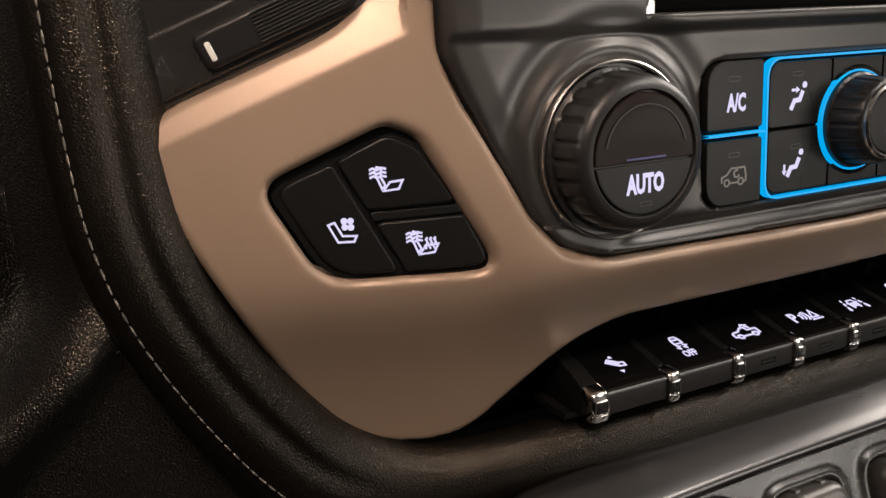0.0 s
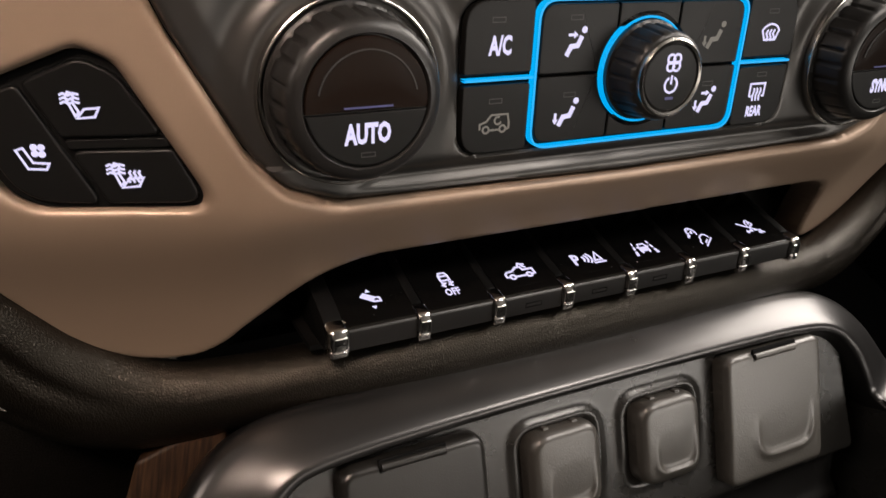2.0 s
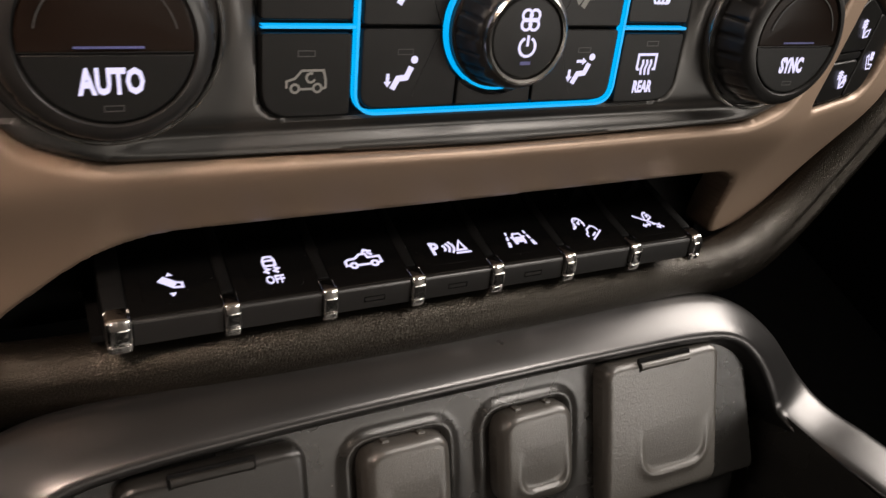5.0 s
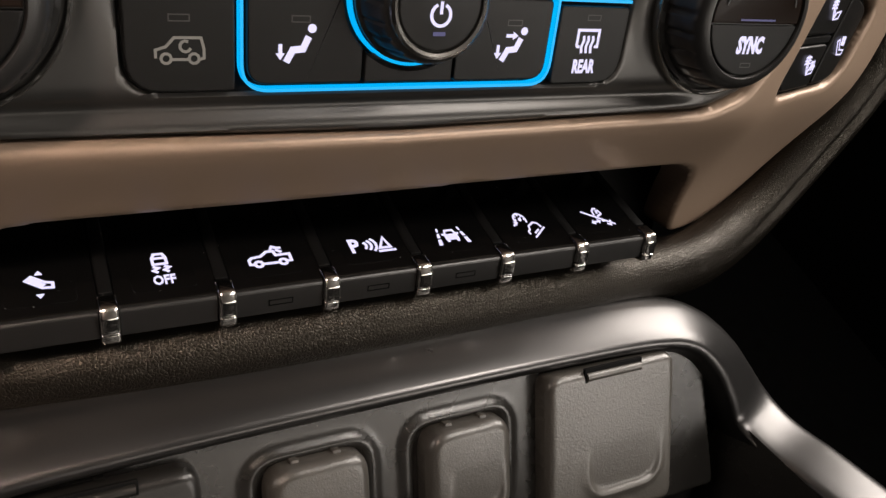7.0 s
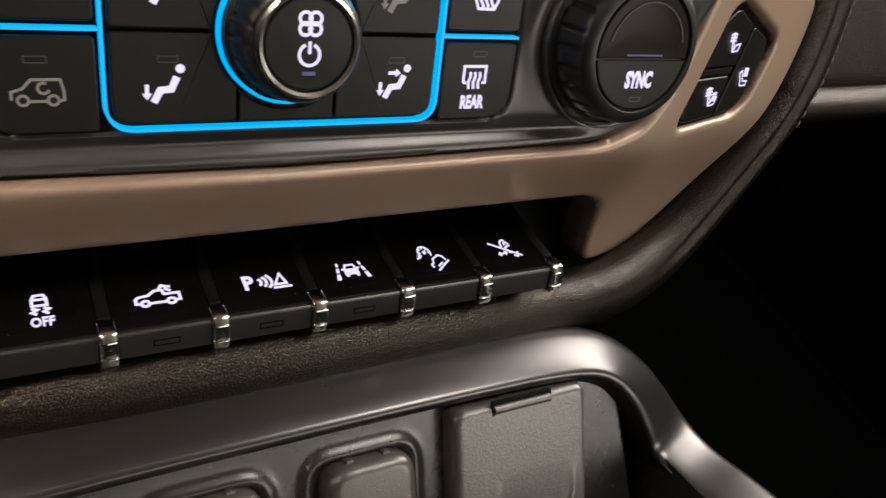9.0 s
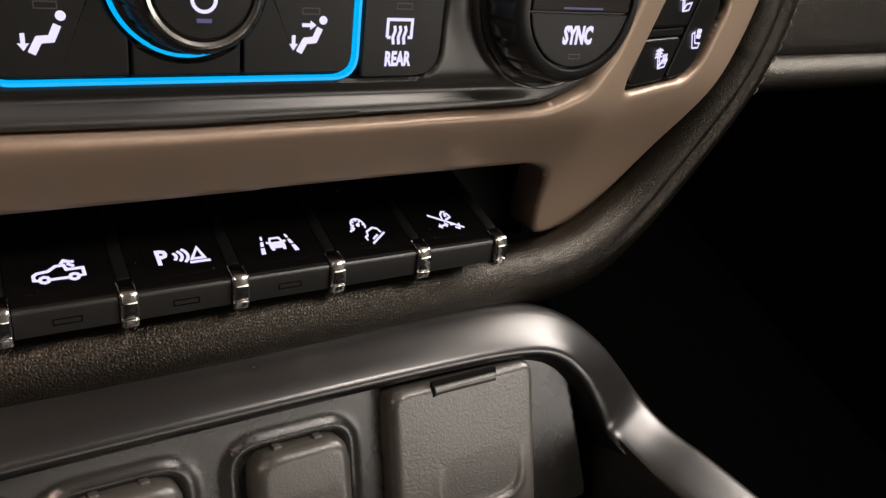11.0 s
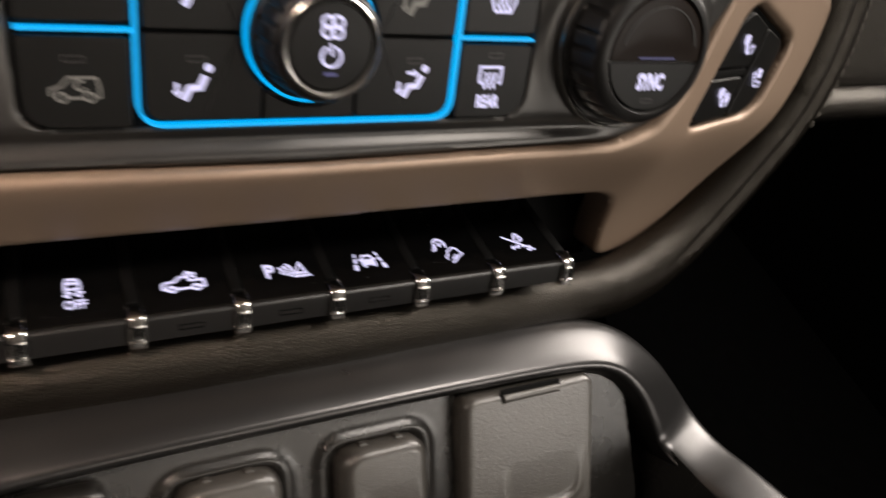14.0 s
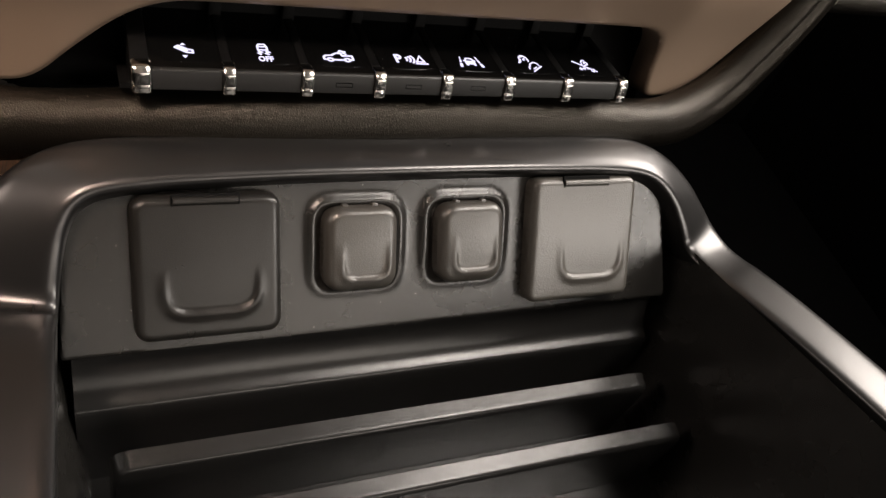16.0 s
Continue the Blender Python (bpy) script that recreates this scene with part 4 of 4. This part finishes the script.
outlet = thing("outlet_panel", CONSOLE, "dark moulded plastic panel holding power outlets", "outlet panel")
PLATE = rounded([(-139.5, -67), (146, -66), (138, -14), (124, 1.6), (60, 2.8), (0, 3.2), (-60, 2.4), (-124, -0.6), (-136.5, -14)], [2, 2, 16, 14, 60, 60, 60, 12, 14], 6)
RECESS = {"B": (-42.5, -49, -4.0, -9.5), "C": (8.0, -49, 46.5, -9.0)}


def plate_height(U, V):
    h = 0 * U
    for u0, v0, u1, v1 in RECESS.values():
        d = distance(rect(u0, v0, u1, v1, 9), U, V)
        h += 1.8 * np.exp(-((d - 0.0) / 2.3) ** 2) * np.clip((V - v0 + 4) / 22, 0, 1) - 2.2 / (1 + np.exp(-(d - 2.2) / 0.5))
    return h


part("plate", relief("plate", PLATE, [], plate_height, 1.0, 1.2, 8, PANEL), outlet)


def flap(name, label, u0, v0, u1, v1, r, h0, h1, edge, mat, group, pull, hinge=None, dome=0.4, recess=None):
    th = thing(name, CONSOLE @ shift((u0 + u1) / 2, (v0 + v1) / 2, 0), label, "outlet cover", group)
    cu, cv = (u0 + u1) / 2, (v0 + v1) / 2
    a, b, c, d = pull
    scoop = rect(a - cu, c - cv, b - cu, d - cv + 30, 10.0 if hinge else 6.5)
    ru, rv = (u1 - u0) / 2, (v1 - v0) / 2

    def lid_height(U, V):
        k = distance(scoop, U, V)
        fade = np.clip((d - cv - V) / (d - c), 0, 1)
        swell = h1 + 1.6 * dome * (1 - (U / ru) ** 2) * (1 - (V / rv) ** 2)
        return swell + 1.15 * fade ** 1.1 * np.exp(-(k / np.where(k > 0, 0.9, 2.2)) ** 2) - 0.5 * fade / (1 + np.exp(-(k - 1.5) / 0.6))

    lid = part("flap_lid", relief("flap_lid", rect(u0 - cu, v0 - cv, u1 - cu, v1 - cv, r, 6), [], lid_height, 0.8, edge, h1 - h0, mat), th)
    if not hinge:
        for k in (-0.52, 0.30):
            part("hinge_lug", slab("hinge_lug", rect(k * ru, rv - 1.2, k * ru + 2.6, rv + 0.8, 0.5, 2), h0, h1 - 3.4, 0.3, mat, 2), lid)
    else:
        a, b, c, d = hinge
        # dark plate on the lid in place of the hinge recess's shade
        part("hinge_shade_plate", slab("hinge_shade_plate", rect(a - cu - 0.8, c - cv - 0.8, b - cu + 0.8, d - cv + 1.2, 0.5), h1 - 1, h1 + 0.1, 0.1, DARK, 1), lid)
        part("hinge_pin", section_bar("hinge_pin", [(h1 - 0.2 + 1.5 * math.cos(2 * math.pi * k / 14), (c + d) / 2 - cv + 1.6 * math.sin(2 * math.pi * k / 14)) for k in range(14)], a - cu, b - cu, mat, 60), lid, "rounded hinge pin")
    return th


flap("mains_outlet_cover", "large square dark flap closing the mains outlet", -113, -61.5, -56.5, -4, 7.0, -2, 6.8, 3.6, LID, "", (-101.5, -66, -50.5, -32), (-97.6, -73.6, -7.6, -4.6), 0.3)
flap("usb_port_cover", "small rounded black rubber cap over a charging port", -38.5, -47.5, -6.5, -11, 9, -6, 7.2, 4.0, CAP, "port caps", (-31.5, -11, -42, -25))
flap("usb_port_cover", "small rounded black rubber cap over a charging port", 13.0, -47.5, 44.5, -11, 9, -6, 7.2, 4.0, CAP, "port caps", (20, 40.5, -42, -25))
flap("socket_cover", "grained grey flap closing the round power socket", 58.0, -60, 115.0, -1.2, 5.5, -2, 8.6, 3.0, CAPGRAIN, "", (74.5, 108, -49, -29), (73.8, 97.6, -5.4, -1.4), 0.3)

# gunmetal surround that runs into the console's side rails
top_part = [(-153, -42, 5), (-150, -24, 6), (-145, -8, 6), (-136, 3, 5), (-120, 8.2, 4.5), (-60, 9.8, 4), (0, 10.2, 4), (60, 10.2, 4), (112, 9.2, 4), (132, 4, 5), (146, -9, 6), (155, -24, 6), (161, -36, 5)]
mid = [con(*p) for p in top_part]
rail_l = [Vector(p) for p in ((-0.160, -0.42, 0.052), (-0.157, -0.30, 0.016), (-0.156, -0.20, -0.015), (-0.155, -0.13, -0.036), (-0.155, -0.092, -0.049), (-0.154, -0.074, -0.057))]
rail_r = [Vector(p) for p in ((0.1640, -0.078, -0.058), (0.1662, -0.096, -0.050), (0.1687, -0.132, -0.038), (0.1705, -0.19, -0.020), (0.1725, -0.30, 0.014), (0.1755, -0.42, 0.050))]
line = [p * 1000 for p in rail_l + mid + rail_r]
up_l, up_m, up_r = Vector((0, -0.35, 0.94)), CONSOLE.to_3x3() @ Vector((0, 0.42, 1)), Vector((-0.14, -0.35, 0.94))
ups = [tuple(up_l)] * len(rail_l) + [tuple(up_l.lerp(up_m, k)) for k in (0.35, 0.6, 0.85)] + [tuple(up_m)] * (len(mid) - 6) + [tuple(up_m.lerp(up_r, k)) for k in (0.15, 0.4, 0.65)] + [tuple(up_r)] * len(rail_r)
broad = [1.75] * len(rail_l) + [1.6, 1.5, 1.35, 1.2, 1.05, 1, 1, 1, 1, 1, 1.05, 1.12, 1.18] + [1.15] * len(rail_r)
fall = [0.4] * len(rail_l) + [0.5, 0.65, 0.85] + [1] * 7 + [0.85, 0.65, 0.45] + [0.35] * len(rail_r)
packed = chaikin([(*p, *u, w, f) for p, u, w, f in zip(line, ups, broad, fall)], 3, closed=False)
rim_profile = [(9.0, -26), (9.0, -4), (8.9, -2.0), (8.4, -0.8), (7.6, 0.0), (6.4, 0.5), (4.8, 0.3), (0.5, -1.4), (-3.5, -3.2), (-7.2, -4.9), (-9.6, -6.3), (-11.4, -7.9), (-12.6, -10.2), (-13.2, -13), (-13.5, -17), (-13.6, -26)]
surround = thing("console_surround", Matrix(), "satin gunmetal surround and side rails of the console", "console trim")
part("surround_rail", sweep("surround_rail", [tuple(p[:3]) for p in packed], rim_profile, [tuple(p[3:6]) for p in packed], GUNMETAL, True, 60, [(p[6], p[7]) for p in packed]), surround)

# tray between the rails
tray = thing("console_tray", Matrix(), "dark rubber lined console tray with two upright dividers", "tray")


def quad_strip(name, rows, mat, smooth=45):
    n = len(rows[0])
    return mesh(name, [tuple(c * 1000 for c in p) for r in rows for p in r], [[j * n + i, j * n + i + 1, (j + 1) * n + i + 1, (j + 1) * n + i] for j in range(len(rows) - 1) for i in range(n - 1)], mat, smooth)


back = [[(-0.136 + 0.278 * i / 12, y, z) for i in range(13)] for y, z in ((-0.064, -0.078), (-0.0725, -0.086), (-0.075, -0.095), (-0.0800, -0.1050), (-0.0850, -0.1078), (-0.0872, -0.1082), (-0.0885, -0.1092), (-0.0892, -0.1115), (-0.092, -0.150), (-0.096, -0.156), (-0.42, -0.156))]
part("tray_liner", quad_strip("tray_liner", back, RUBBER), tray)
for s, x0, x1 in ((-1, -0.1465, -0.132), (1, 0.154, 0.141)):
    rows = [[(x0 + (x1 - x0) * k, y, (-0.058 + 0.31 * (-0.075 - y)) * (1 - k) - 0.158 * k) if True else 0 for k in (0, 0.05, 0.5, 0.95, 1.0)] for y in (-0.42, -0.30, -0.20, -0.14, -0.11, -0.09, -0.075, -0.06)]
    part("tray_side", quad_strip("tray_side", rows if s < 0 else [r[::-1] for r in rows], PANEL), tray)


def fin(y, u0, u1, z):
    outline = rounded([(u0, -50), (u1, -50), (u1, 0), (u0, 0)], [1, 1, 8, 8], 8)
    return part("divider", slab("divider", outline, -4.2, 4.2, 3.0, RUBBER, 5, 1.0), tray, "upright rubber divider", pose(0, y, z, 90, 0, 0))


fin(-0.112, -124, 131, -0.1085)
fin(-0.141, -126, 136, -0.1085)

# console body under and behind the surround
cons = thing("centre_console", Matrix(), "black console body below the dashboard", "console")
part("body_shell", quad_strip("body_shell", [[(-0.167, -0.42, 0.02), (-0.167, -0.42, -0.55)], [(-0.166, -0.13, -0.055), (-0.17, -0.13, -0.55)], [(-0.164, -0.06, -0.075), (-0.17, -0.06, -0.55)], [(-0.155, 0.02, -0.05), (-0.155, 0.02, -0.55)], [(0.155, 0.02, -0.05), (0.155, 0.02, -0.55)], [(0.172, -0.06, -0.075), (0.176, -0.06, -0.55)], [(0.176, -0.13, -0.055), (0.18, -0.13, -0.55)], [(0.18, -0.42, 0.02), (0.18, -0.42, -0.55)]], PANEL), cons)
# dark sheet standing in for the shaded gap between roll and surround
part("gap_shade_backing", quad_strip("gap_shade_backing", [[(-0.128, 0.02, -0.050), (0.126, 0.02, -0.050)], [(-0.128, -0.006, -0.036), (0.126, -0.006, -0.036)], [(-0.124, -0.022, -0.034), (0.12, -0.022, -0.034)]], DARK), cons)
trim = thing("wood_trim", Matrix(), "dark grained wood trim strip on the console's side", "wood trim")
n_w = Vector((-0.3, -0.75, 0.6)).normalized()
x_w = Vector((0, 0, 1)).cross(n_w).normalized()
y_w = n_w.cross(x_w)
trim.matrix_world = Matrix.Translation((-0.163, -0.012, -0.060)) @ Matrix((x_w, y_w, n_w)).transposed().to_4x4()
part("trim_strip", slab("trim_strip", rounded([(-10.5, 3), (14, 20), (20, 20), (12, -90), (-24, -90)], [4, 3, 3, 2, 2], 6), -9, 0, 1.6, wood, 4), trim)

# unseen lamp housing added over the seats; nothing shines from it
dome = thing("unlit_lamp_box", pose(0.22, -0.48, 0.835), "unseen unlit lamp housing added below the headliner", "lamp")
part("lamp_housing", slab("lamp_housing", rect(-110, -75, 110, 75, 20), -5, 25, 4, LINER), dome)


# ---- dust ----


def dust(name, spots, size, frame_matrix, label):
    verts, faces = [], []
    for u, v, h in spots:
        r = size * random.uniform(0.5, 1.3)
        b = len(verts)
        a = random.uniform(0, 6.3)
        for k in range(3):
            verts.append((u + r * math.cos(a + 2.1 * k), v + r * random.uniform(0.4, 1) * math.sin(a + 2.1 * k), h))
        verts.append((u, v, h + r * 0.7))
        faces += [[b, b + 1, b + 3], [b + 1, b + 2, b + 3], [b + 2, b, b + 3], [b + 2, b + 1, b]]
    ob = new(name, mesh(name, verts, faces, VENTWHITE, 0))
    ob.matrix_world = frame_matrix
    return tagged(ob, label, "dust", kind="stuff")


random.seed(4)
dust("dust", [(random.uniform(-130, 136), random.uniform(-64, 1), 0.0) for _ in range(70)], 0.16, CONSOLE, "sparse pale dust specks on the outlet panel")
dust("dust", [(random.uniform(-120, 125), slope_v(h, 0.1), h) for h in [random.uniform(-45, -12) for _ in range(60)]], 0.13, STACK, "sparse pale dust specks on the switches")
dust("dust", [(random.uniform(-125, 130), random.uniform(-300, -95), -155.8) for _ in range(60)], 0.2, Matrix(), "sparse pale dust specks in the tray")
